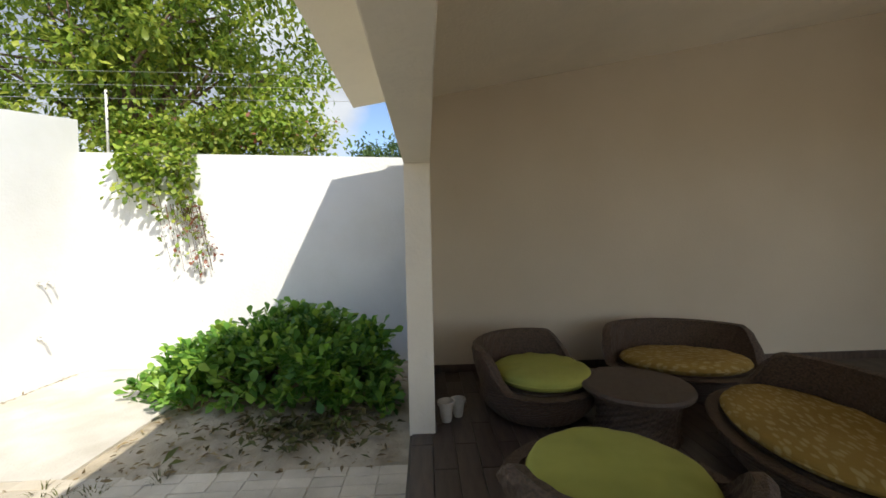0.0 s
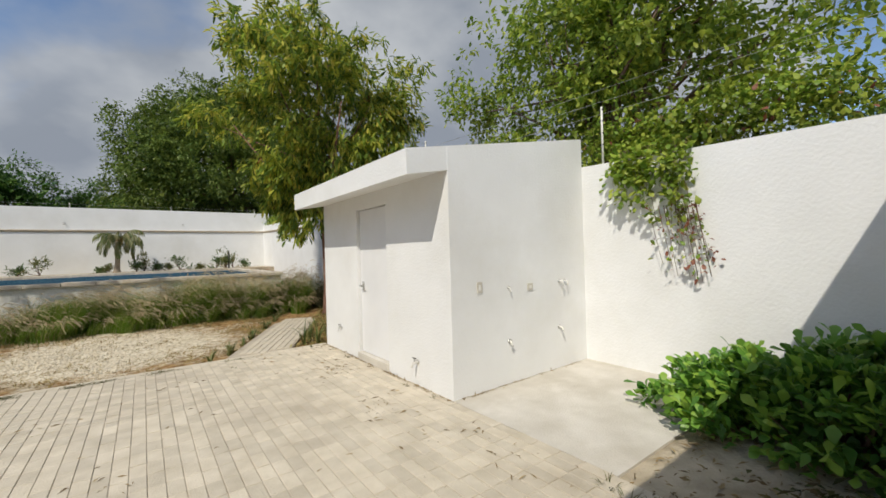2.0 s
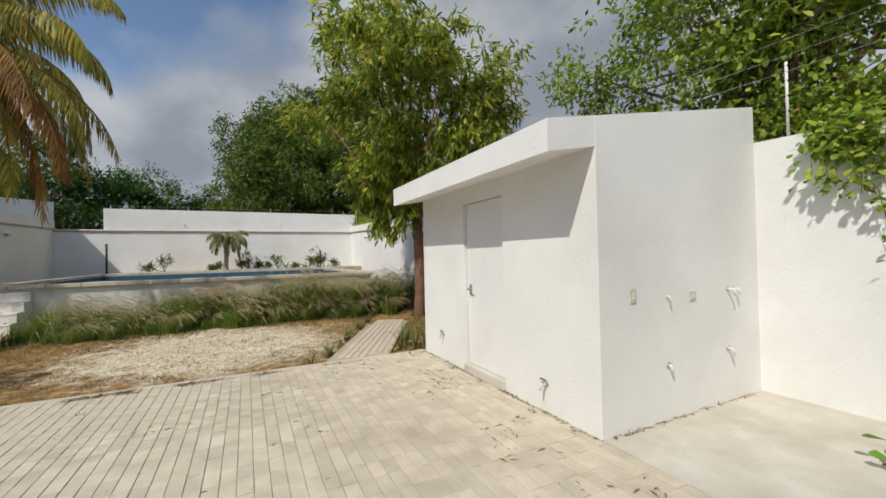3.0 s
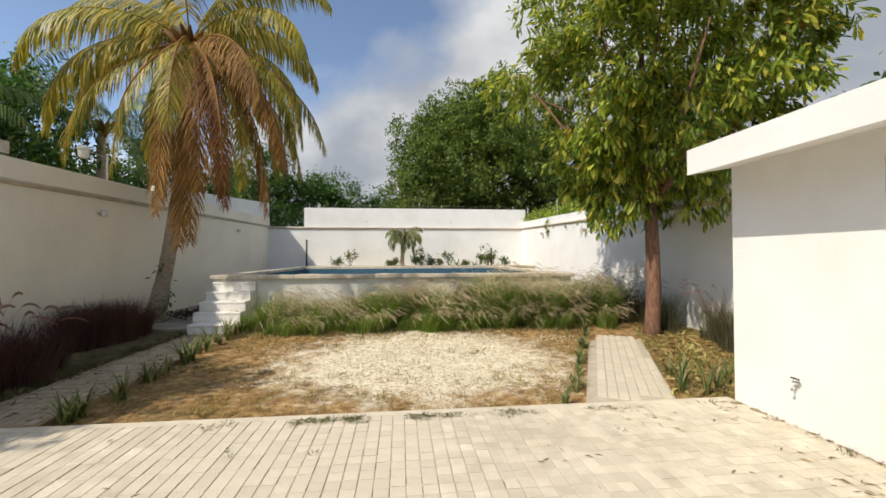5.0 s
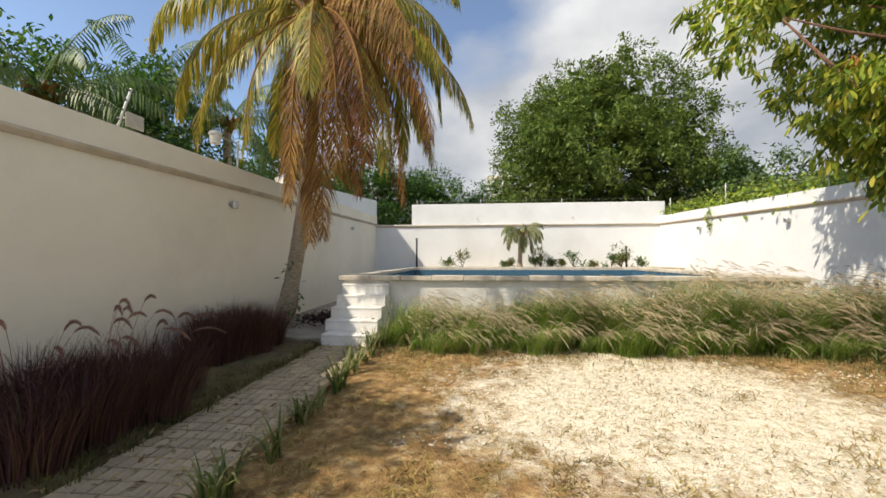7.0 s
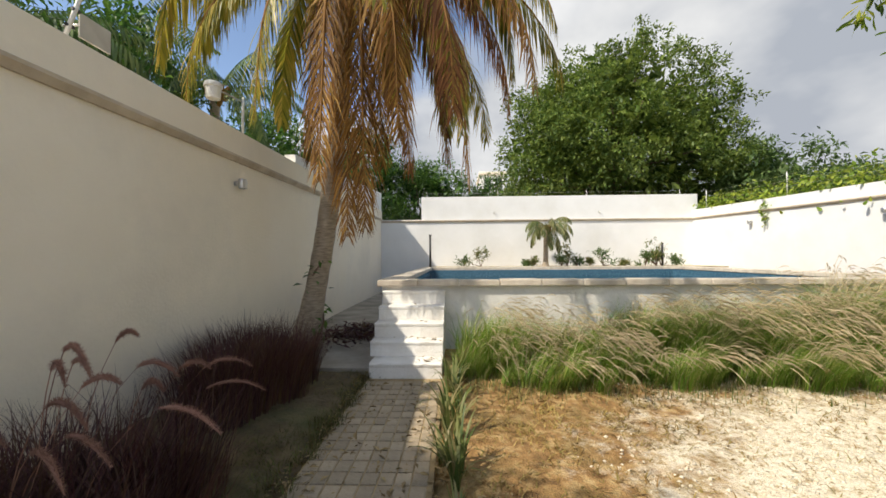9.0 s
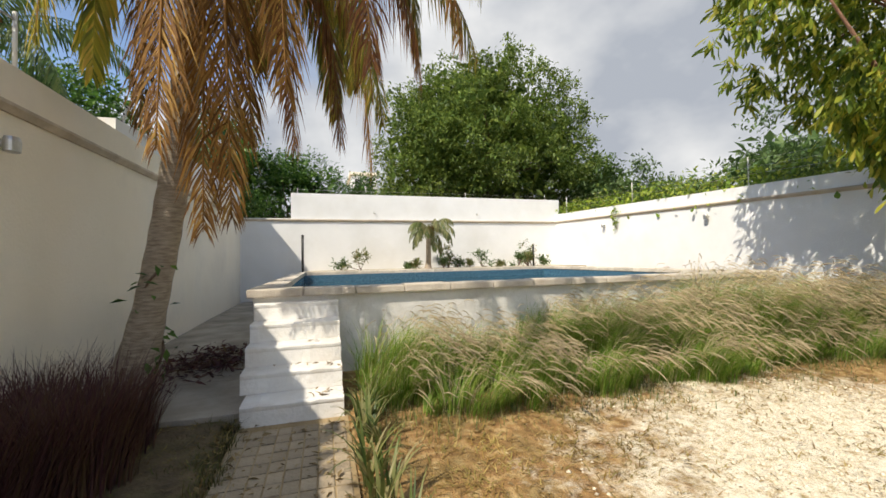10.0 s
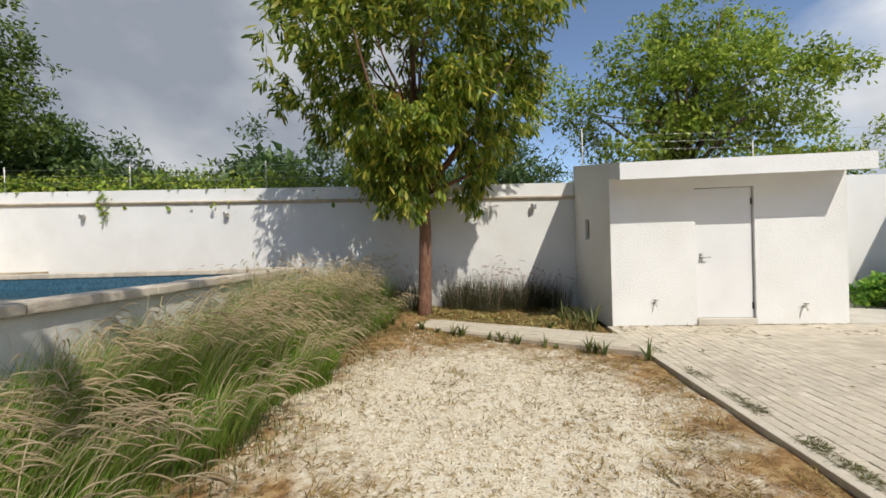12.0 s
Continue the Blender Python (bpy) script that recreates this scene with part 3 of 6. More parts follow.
BLADE = leaf_material("grass_blade", [(0.10, 0.22, 0.03), (0.17, 0.31, 0.04), (0.25, 0.36, 0.055), (0.44, 0.40, 0.15)], 0.4, 0.6)
PLUME = leaf_material("grass_plume", [(0.46, 0.36, 0.21), (0.62, 0.52, 0.35)], 0.35, 0.9)
BROADGREEN = leaf_material("broad_tree_leaf", [(0.056, 0.10, 0.024), (0.105, 0.17, 0.036), (0.17, 0.235, 0.046), (0.24, 0.30, 0.062)], 0.42)
PURPLE = leaf_material("purple_grass_blade", [(0.051, 0.021, 0.024), (0.099, 0.036, 0.039), (0.126, 0.081, 0.036)], 0.2, 0.6)
PURPLE_PLUME = leaf_material("purple_plume", [(0.27, 0.14, 0.105), (0.48, 0.28, 0.21)], 0.3, 0.9)
DARKBLADE = leaf_material("dull_grass_blade", [(0.056, 0.063, 0.031), (0.112, 0.112, 0.056), (0.168, 0.154, 0.084)], 0.25, 0.7)
STRAP = leaf_material("strap_leaf", [(0.056, 0.098, 0.025), (0.126, 0.168, 0.042), (0.238, 0.238, 0.084), (0.336, 0.280, 0.140)], 0.3, 0.5)
LITTER = leaf_material("dry_leaf_litter", [(0.14, 0.095, 0.045), (0.27, 0.19, 0.09), (0.38, 0.29, 0.15)], 0.1, 0.9)
rng_ = np.random.default_rng(11)


def unit(v):
    return v / np.maximum(np.linalg.norm(v, axis=-1, keepdims=True), 1e-9)


def quick_mesh(name, verts, faces, material, parent=None):
    """faces: an array of equal-sided polygons."""
    me = bpy.data.meshes.new(name)
    n, k = faces.shape
    me.vertices.add(len(verts))
    me.vertices.foreach_set("co", verts.astype(np.float32).ravel())
    me.loops.add(n * k)
    me.loops.foreach_set("vertex_index", faces.astype(np.int32).ravel())
    me.polygons.add(n)
    me.polygons.foreach_set("loop_start", np.arange(0, n * k, k, dtype=np.int32))
    me.update(calc_edges=True)
    me.materials.append(material)
    ob = new(name, me)
    ob.parent = parent
    return ob


def leaves(name, pos, axis, length, width, material, parent=None, fold=0.25, broad=0.0):
    """Folded leaves: pos N x 3 at the stalk, axis N x 3 along the leaf, length and width N; broad: paddle shape, widest beyond the middle."""
    n = len(pos)
    axis = unit(axis)
    side = unit(np.cross(axis, unit(rng_.normal(0, 0.35, (n, 3)) + (0, 0, 1))))
    up = np.cross(side, axis)
    L, W = length[:, None], width[:, None]
    tip = pos + axis * L - up * L * 0.08
    if not broad:
        v = np.stack([pos, pos + axis * L * 0.45 + side * W * 0.5 + up * W * fold, tip, pos + axis * L * 0.45 - side * W * 0.5 + up * W * fold], 1).reshape(-1, 3)
        b = np.arange(n)[:, None] * 4
        f = np.concatenate([b + (0, 1, 2), b + (0, 2, 3)], 1).reshape(-1, 3)
        return quick_mesh(name, v, f, material, parent)
    rows = [pos]
    for s, w in ((0.30, 0.55 - 0.15 * broad), (0.62 + 0.1 * broad, 1.0), (0.88, 0.62)):
        lift = up * W * fold * w
        bend = -up * L * 0.08 * s * s
        rows += [pos + axis * L * s + side * W * 0.5 * w + lift + bend, pos + axis * L * s - side * W * 0.5 * w + lift + bend]
    v = np.stack(rows + [tip], 1).reshape(-1, 3)
    b = np.arange(n)[:, None] * 8
    f = np.concatenate([b + q for q in ((0, 1, 2), (1, 3, 4), (1, 4, 2), (3, 5, 6), (3, 6, 4), (5, 7, 6))], 1).reshape(-1, 3)
    return quick_mesh(name, v, f, material, parent)


def crown_points(count, centre, radii, shell=0.55, lump=0.28, seed=0.0, floor=-1.0, clumps=0, tight=0.24):
    """Twig ends in a lumpy ellipsoid, gathered in flattened clumps with gaps between them."""
    def one():
        while True:
            d = unit(rng_.normal(size=3))
            if d[2] < floor:
                continue
            bump = 1 + lump * 2 * noise.noise(Vector(d * 1.9) + Vector((seed, seed * 2, 0)))
            return d * (shell + (1 - shell) * rng_.random() ** 0.6) * bump
    if not clumps:
        clumps = max(12, count // 11)
    heads = np.array([one() for k in range(clumps)])
    pick = heads[rng_.integers(0, clumps, count)]
    puff = unit(rng_.normal(size=(count, 3))) * (rng_.random((count, 1)) ** 0.5) * np.array((1, 1, 0.7)) * tight
    return (pick * (1 - tight * 0.5) + puff) * radii + centre


def rosettes(points, centre, per, spread, droop):
    """Leaf stalks and directions fanned round each twig end."""
    n = len(points)
    pos = np.repeat(points, per, 0) + rng_.normal(0, spread, (n * per, 3))
    outward = unit(np.repeat(points - centre, per, 0))
    axis = unit(rng_.normal(0, 1, (n * per, 3))) + outward * 0.55 + np.array((0, 0, -droop))
    return pos, axis


def limbs(bm, fork, targets, r0):
    for t in targets:
        t = np.array(t)
        mid = fork * 0.45 + t * 0.55 + rng_.normal(0, 0.15, 3)
        add_tube(bm, [tuple(fork), tuple(mid), tuple(t)], [r0, r0 * 0.6, r0 * 0.22], 6)


def tree(name, base, fork_z, r_trunk, centre, radii, twigs, per, size, material, bark, label, droop=0.4, shell=0.5, lump=0.28,
         seed=0.0, spread=0.10, aspect=0.3, lean=(0, 0), red=0, floor=-1.0, n_limbs=9, category="tree", core=0, taper=0.0, low=-9.0, broad=0.0):
    t = thing(name, base, label, category)
    centre_l = np.array(centre) - np.array(base)
    fork = np.array((lean[0], lean[1], fork_z - base[2]))
    bm = bmesh.new()
    pts = [(fork[0] * s + 0.03 * math.sin(5 * s), fork[1] * s + 0.03 * math.cos(4 * s), fork[2] * s - 0.1 * (s == 0)) for s in (0, 0.08, 0.35, 0.7, 1)]
    add_tube(bm, pts, [r_trunk * 1.35, r_trunk * 1.08, r_trunk, r_trunk * 0.92, r_trunk * 0.8], 12)
    p = crown_points(twigs, centre_l, np.array(radii), shell, lump, seed, floor)
    if taper:
        h = np.clip((p[:, 2] - (centre_l[2] - radii[2])) / (1.1 * radii[2]), 0, 1)[:, None]
        p[:, :2] = centre_l[:2] + (p[:, :2] - centre_l[:2]) * (1 - taper * (1 - h))
    under = p[:, 2] < low
    p[under, 2] = low + (low - p[under, 2]) * 0.8
    part("trunk", bm, bark, t)
    bm = bmesh.new()
    top = centre_l + np.array((0, 0, radii[2] * 0.55))
    add_tube(bm, [tuple(fork), tuple(fork * 0.5 + top * 0.5 + rng_.normal(0, 0.1, 3)), tuple(top)], [r_trunk * 0.8, r_trunk * 0.5, r_trunk * 0.15], 8)
    limbs(bm, fork, fork * 0.12 + p[:n_limbs] * 0.88, r_trunk * 0.42)
    limbs(bm, fork * 0.4 + centre_l * 0.6, fork * 0.1 + p[n_limbs:n_limbs * 3] * 0.9, r_trunk * 0.22)
    part("branchwork", bm, bark, t)
    pos, axis = rosettes(p, centre_l, per, spread, droop)
    n = len(pos)
    ln_ = size * rng_.uniform(0.7, 1.25, n)
    leaves("crown", pos, axis, ln_, ln_ * aspect * rng_.uniform(0.8, 1.2, n), material, t, 0.25, broad)
    if core:
        q = centre_l + unit(rng_.normal(size=(core, 3))) * (rng_.random((core, 1)) ** 0.4) * 0.80 * np.array(radii)
        leaves("inner_foliage", q, rng_.normal(0, 1, (core, 3)), np.full(core, size * 2.6), np.full(core, size * 1.5), material, t)
    if red:
        q = p[rng_.choice(len(p), red, replace=False)]
        pos, axis = rosettes(q, centre_l, 12, spread * 0.7, droop)
        leaves("young_leaves", pos, axis, np.full(len(pos), size * 0.8), np.full(len(pos), size * aspect * 0.8), MANGO_RED, t)
    return t


def blades(origins, lengths, lean_dir, lean, width, segs=4, start=0.12, taper=0.93):
    """Curved tapering strips; lean_dir: N x 2 headings. Returns vertices, quads and the tips with their headings."""
    n = len(origins)
    lengths, lean = np.asarray(lengths), np.asarray(lean)
    h = np.concatenate([lean_dir, np.zeros((n, 1))], 1)
    side = np.stack([-lean_dir[:, 1], lean_dir[:, 0], np.zeros(n)], 1)
    p, rows, ang = origins.copy(), [], np.full(n, start)
    step = (lengths / segs)[:, None]
    for s in range(segs + 1):
        w = (width * (1 - taper * (s / segs) ** 1.3))
        w = np.asarray(w)[:, None] if np.ndim(w) else w
        rows.append((p - side * w / 2, p + side * w / 2))
        d = h * np.sin(ang)[:, None] + np.array((0, 0, 1)) * np.cos(ang)[:, None]
        last = p
        p = p + d * step
        ang = ang + lean / segs * (0.6 + 0.8 * s / segs) * 1.4
    v = np.stack([x for r in rows for x in r], 1).reshape(-1, 3)
    k = 2 * (segs + 1)
    b = np.arange(n)[:, None, None] * k
    q = np.array([(2 * s, 2 * s + 1, 2 * s + 3, 2 * s + 2) for s in range(segs)])[None]
    return v, (b + q).reshape(-1, 4), last, d


def plumes(name, bases, dirs, length, thick, material, parent, fluff=22):
    """Foxtail seed heads: a tapered drooping spindle with short bristles standing off it."""
    n, K, S = len(bases), 8, 6
    L = np.asarray(length) * rng_.uniform(0.75, 1.2, n)
    d0 = unit(dirs)
    s = np.linspace(0, 1, K)
    axis = bases[:, None] + d0[:, None] * (L[:, None] * s)[..., None] + np.stack([0 * s, 0 * s, -0.55 * s * s], 1)[None] * L[:, None, None]
    u = unit(np.cross(d0, np.array((0.3, 0.2, 1.0))))
    w = unit(np.cross(d0, u))
    r = thick * np.sin(np.pi * np.clip(0.06 + 0.92 * s, 0, 1)) ** 0.6
    a = np.arange(S) * 2 * np.pi / S
    ring = np.cos(a)[None, :, None] * u[:, None] + np.sin(a)[None, :, None] * w[:, None]
    v = axis[:, :, None] + ring[:, None] * r[None, :, None, None] * rng_.uniform(0.75, 1.25, (n, K, S, 1))
    base = np.arange(n)[:, None, None] * (K * S)
    k, q = np.meshgrid(np.arange(K - 1), np.arange(S), indexing="ij")
    f = np.stack([k * S + q, k * S + (q + 1) % S, (k + 1) * S + (q + 1) % S, (k + 1) * S + q], -1).reshape(1, -1, 4)
    quick_mesh(name, v.reshape(-1, 3), (base + f).reshape(-1, 4), material, parent)
    t = rng_.random((n, fluff))
    pos = bases[:, None] + d0[:, None] * (L[:, None] * t)[..., None]
    pos[..., 2] -= 0.55 * t * t * L[:, None]
    ax = d0[:, None] * 0.7 + rng_.normal(0, 0.6, (n, fluff, 3))
    bl = (0.008 + thick * 1.9) * np.sin(np.pi * np.clip(0.1 + 0.8 * t, 0, 1)) ** 0.5
    leaves("bristles", pos.reshape(-1, 3), ax.reshape(-1, 3), bl.ravel(), bl.ravel() * 0.09, material, parent)


def grass(name, tufts, label, blade_mat, plume_mat, per, height, n_plumes, wind, lean=1.0, width=0.009, radius=0.16, category="grass", plume_len=0.16, extra=0.10, start=0.12, thick=0.010, fluff=22):
    g = thing(name, label=label, category=category, kind="stuff")
    o, ln_, hd, le = [], [], [], []
    po, pl, ph, pe = [], [], [], []
    for x, y, z, s in tufts:
        k = int(per * s)
        a, r = rng_.uniform(0, 2 * np.pi, k), radius * s * np.sqrt(rng_.random(k))
        o.append(np.stack([x + r * np.cos(a), y + r * np.sin(a), np.full(k, z)], 1))
        gust = np.array(wind) * rng_.uniform(0.35, 1.3) + rng_.normal(0, 0.3, 2) * (abs(wind[0]) > 0.5)
        d = unit(np.stack([np.cos(a), np.sin(a)], 1) * 0.8 + gust + rng_.normal(0, 0.25, (k, 2)))
        hd.append(d), ln_.append(height * s * rng_.uniform(0.55, 1.15, k)), le.append(lean * rng_.uniform(0.5, 1.3, k))
        k = int(round(n_plumes * s))
        a = rng_.uniform(0, 2 * np.pi, k)
        po.append(np.stack([x + 0.1 * np.cos(a), y + 0.1 * np.sin(a), np.full(k, z)], 1))
        ph.append(unit(np.stack([np.cos(a), np.sin(a)], 1) * 0.55 + gust * 1.2 + rng_.normal(0, 0.22, (k, 2))))
        pl.append((height + extra) * s * rng_.uniform(0.85, 1.2, k)), pe.append(lean * rng_.uniform(0.55, 1.0, k))
    v, f, _, _ = blades(np.concatenate(o), np.concatenate(ln_), np.concatenate(hd), np.concatenate(le), width, start=start)
    quick_mesh("blades", v, f, blade_mat, g)
    if n_plumes:
        v, f, tip, d = blades(np.concatenate(po), np.concatenate(pl), np.concatenate(ph), np.concatenate(pe), 0.0055, 6, start=start, taper=0.3)
        quick_mesh("stalks", v, f, plume_mat, g)
        plumes("plume_heads", tip, d, plume_len, thick, plume_mat, g, fluff)
    return g


def frond(name, parent, at, azimuth, rise, length, droop, leaflet, material, spine, pairs=46, hang=0.6, thick=0.02, blade=0.017, ragged=0.10):
    """A feather frond: a drooping spine with leaflets along both sides."""
    segs = 14
    pts, p, e = [], Vector(at), rise
    for s in range(segs + 1):
        pts.append(p.copy())
        p = p + Vector((math.cos(azimuth) * math.cos(e), math.sin(azimuth) * math.cos(e), math.sin(e))) * (length / segs)
        e = max(e - droop / segs * (0.5 + s / segs), -1.5)
    bm = bmesh.new()
    add_tube(bm, [tuple(q) for q in pts], [thick * (1 - 0.85 * i / segs) for i in range(segs + 1)], 5)
    f = part(name, bm, spine, parent)
    P = np.array(pts)
    s = np.repeat(np.linspace(0.12, 0.99, pairs), 2)
    i = np.clip((s * segs).astype(int), 0, segs - 1)
    w = (s * segs - i)[:, None]
    base = P[i] * (1 - w) + P[i + 1] * w
    along = unit(P[i + 1] - P[i])
    side = unit(np.cross(along, np.tile((math.cos(azimuth) * 0.3, math.sin(azimuth) * 0.3, 1.0), (len(s), 1))))
    side *= np.tile((1, -1), pairs)[:, None]
    axis = unit(side * 0.85 + along * 0.55 + np.array((0, 0, -hang)) + rng_.normal(0, ragged, (len(s), 3)))
    L = leaflet * (np.sin(np.pi * np.clip(s * 0.82 + 0.14, 0, 1)) ** 0.7) * rng_.uniform(0.9 - ragged, 1.1, len(s))
    tipd = unit(axis + np.array((0, 0, -0.7 * hang)))
    wv = unit(np.cross(axis, unit(np.cross(axis, along)))) * blade
    mid, tip = base + axis * (L * 0.5)[:, None], base + axis * (L * 0.5)[:, None] + tipd * (L * 0.5)[:, None]
    v = np.stack([base - wv * 0.6, base + wv * 0.6, mid + wv, mid - wv, tip], 1).reshape(-1, 3)
    b = np.arange(len(s))[:, None] * 5
    tri = np.concatenate([b + (0, 1, 2), b + (0, 2, 3), b + (3, 2, 4)], 1).reshape(-1, 3)
    quick_mesh("leaflet_blade", v, tri, material, f)
    return f


HUSK = surface("coconut_husk", [(0.045, 0.035, 0.015), (0.12, 0.09, 0.03)], 9, rough=0.7, bump=0.3, grain=40)


def palm(name, base, top, r, fronds, length, label, leaf=FROND, seed=1, leaflet=0.6, bark=PALMBARK, droop=1.7, pairs=46, bow=0.0, nuts=0, low=-0.2, skirt=(), open_side=None):
    """A bowed ringed trunk, fronds from upright to low round the heart, and a skirt of dead hanging ones."""
    rnd = random.Random(seed)
    t = thing(name, base, label, "palm tree")
    T = Vector(top) - Vector(base)
    bm = bmesh.new()
    n = 40
    pts = []
    for i in range(n + 1):
        s = i / n
        pts.append(Vector((T.x * (s + bow * s * (1 - s)), T.y * s, T.z * s)) + Vector((0.03 * math.sin(5 * s), 0.03 * math.sin(4 * s), 0)))
    pts[0].z -= 0.15
    add_tube(bm, [tuple(p) for p in pts], [r * (1.0 + 0.55 * max(0, 1 - i / 7) ** 1.5) * (1 + 0.06 * (i % 2)) * (1 - 0.2 * i / n) for i in range(n + 1)], 14)
    part("trunk", bm, bark, t)
    bm = bmesh.new()
    for k in range(14):
        a = k * 2.4
        w = length * 0.075
        add_tube(bm, [tuple(T + Vector((0, 0, -0.02 * k))), tuple(T + Vector((w * math.cos(a), w * math.sin(a), -0.08 + 0.05 * (k % 3)))), tuple(T + Vector((1.7 * w * math.cos(a), 1.7 * w * math.sin(a), 0.12)))], [r * 0.7, r * 0.5, 0.02], 6)
    part("crown_shaft", bm, FROND_DRY, t)
    for k in range(nuts):
        a, ring = k * 2.4, 0.16 + 0.07 * (k % 3)
        c = T + Vector((ring * math.cos(a), ring * math.sin(a), -0.16 - 0.11 * (k % 4)))
        bm = bmesh.new()
        bmesh.ops.create_uvsphere(bm, u_segments=12, v_segments=8, radius=0.115)
        for v in bm.verts:
            v.co = Vector((v.co.x * 0.85, v.co.y * 0.85, v.co.z * (1.15 if v.co.z > 0 else 1.0))) + c
        for f in bm.faces:
            f.smooth = True
        part("coconut", bm, HUSK, t)
    for k in range(fronds):
        a = k * 2.39996 + rnd.uniform(-0.2, 0.2)
        rise = 1.30 + (low - 1.30) * ((k + 1) / fronds) ** 0.8 + rnd.uniform(-0.1, 0.1)
        if open_side and open_side[0] < math.degrees(a) % 360 < open_side[1] and rise < 0.75:
            continue
        frond("frond", t, T + Vector((0.08 * math.cos(a), 0.08 * math.sin(a), 0.05)), a, rise, length * rnd.uniform(0.9, 1.1), droop * rnd.uniform(0.85, 1.15), leaflet, leaf, leaf, pairs, 1.3, 0.006 * length, 0.017 if length > 2 else 0.009)
    for a, rise, size, leaf_now in skirt:
        a, rise = radians(a), radians(rise)
        frond("dry_frond", t, T + Vector((0.16 * math.cos(a), 0.16 * math.sin(a), -0.05)), a, rise, length * size, 1.3, leaflet * 0.92, leaf_now, FROND_DRY, pairs + 34, 1.25, 0.03, 0.008, 0.20)
    return t


# ---- plants of the garden ----
coconut = palm("coconut_palm", (-4.17, 9.3, 0.02), (-3.50, 9.3, 5.80), 0.135, 26, 3.5, "leaning coconut palm with yellowing and dead brown fronds", seed=5, leaflet=0.85, pairs=88, droop=2.3, bow=0.65, nuts=11, low=-0.1, open_side=(235, 312),
               skirt=((-100, -62, 1.05, FROND_DRY), (-62, -70, 1.18, FROND_DRY), (-20, -60, 1.0, RUST), (165, -66, 0.9, FROND_DRY), (70, -60, 0.9, FROND_DRY), (-80, -76, 1.2, FROND_DRY), (15, -46, 0.98, RUST),
                      (-15, -28, 1.02, RUST), (-38, -36, 1.08, FROND), (32, -24, 1.0, FROND), (-58, -42, 1.05, FROND_DRY), (-8, -44, 1.12, FROND_DRY), (-25, -12, 1.0, FROND), (-70, -20, 1.0, FROND), (-32, -22, 1.12, FROND_DRY), (-52, -30, 1.15, RUST), (-6, -14, 1.05, FROND), (-44, -8, 1.0, FROND_DRY), (205, -30, 0.95, FROND), (225, -46, 0.9, FROND)))
mango = tree("mango_tree", (5.2, 7.4, 0.0), 2.3, 0.122, (5.08, 7.5, 4.5), (2.5, 2.75, 2.9), 1550, 20, 0.205, MANGO, REDBARK,
             "leafy mango tree with a reddish bare trunk", droop=0.9, shell=0.45, lump=0.32, seed=2.3, spread=0.06, aspect=0.225, red=22, taper=0.5, low=1.85, broad=0.01)
tree("broad_tree", (5.5, 23.4, -0.2), 4.0, 0.30, (5.5, 23.4, 6.3), (6.1, 4.6, 5.6), 3100, 34, 0.185, BROADGREEN, BARK,
     "broad round-crowned green tree behind the pool wall", droop=0.1, shell=0.5, lump=0.18, seed=7.1, spread=0.15, aspect=0.45, core=2600)
tree("spreading_tree", (7.7, 1.4, -0.2), 2.8, 0.13, (7.6, 1.0, 4.7), (1.3, 3.2, 2.6), 1250, 22, 0.125, SPREADGREEN, BARK,
     "open green tree rising behind the shed wall", droop=0.3, shell=0.3, lump=0.5, seed=4.4, spread=0.10, aspect=0.42, n_limbs=16, broad=0.3)
for k, (c, r, s) in enumerate([((-3.2, 23.5, 3.6), (2.6, 2.0, 2.6), 1.5), ((0.2, 25.0, 3.2), (2.2, 2.0, 2.1), 3.2), ((-6.3, 21.5, 4.2), (2.4, 2.4, 2.9), 9.5)]):
    tree("dark_tree", (c[0], c[1], -0.2), 1.8, 0.16, c, r, 620, 30, 0.16, DARKGREEN, BARK, "dense dark green tree beyond the pool wall", droop=0.2, shell=0.4,
         lump=0.25, seed=s, spread=0.2, aspect=0.45, core=420)
for k, (c, r, s) in enumerate([((-9.0, 6.0, 3.3), (2.2, 2.6, 2.2), 2.0), ((-8.6, 11.0, 3.5), (2.2, 3.0, 2.5), 6.0), ((-8.0, 16.0, 3.4), (2.2, 2.8, 2.6), 8.0), ((-10.5, 1.5, 3.4), (2.4, 2.6, 2.6), 12.0)]):
    tree("garden_tree", (c[0], c[1], -0.2), 1.6, 0.14, c, r, 560, 30, 0.14, DARKGREEN, BARK, "dark leafy tree beyond the cream wall", droop=0.2, shell=0.4,
         lump=0.3, seed=s, spread=0.2, aspect=0.45, core=320)
for k, (b, t, s) in enumerate([((-8.3, 8.4, -0.2), (-8.1, 8.6, 4.2), 3), ((-9.5, 12.4, -0.2), (-9.3, 12.2, 5.8), 8), ((-7.6, 12.8, -0.2), (-7.4, 12.6, 5.0), 9)]):
    palm("palm", b, t, 0.12, 15, 2.3, "green palm rising beyond the cream wall", leaf=FROND_GREEN, seed=s, leaflet=0.5, pairs=34, droop=1.6)
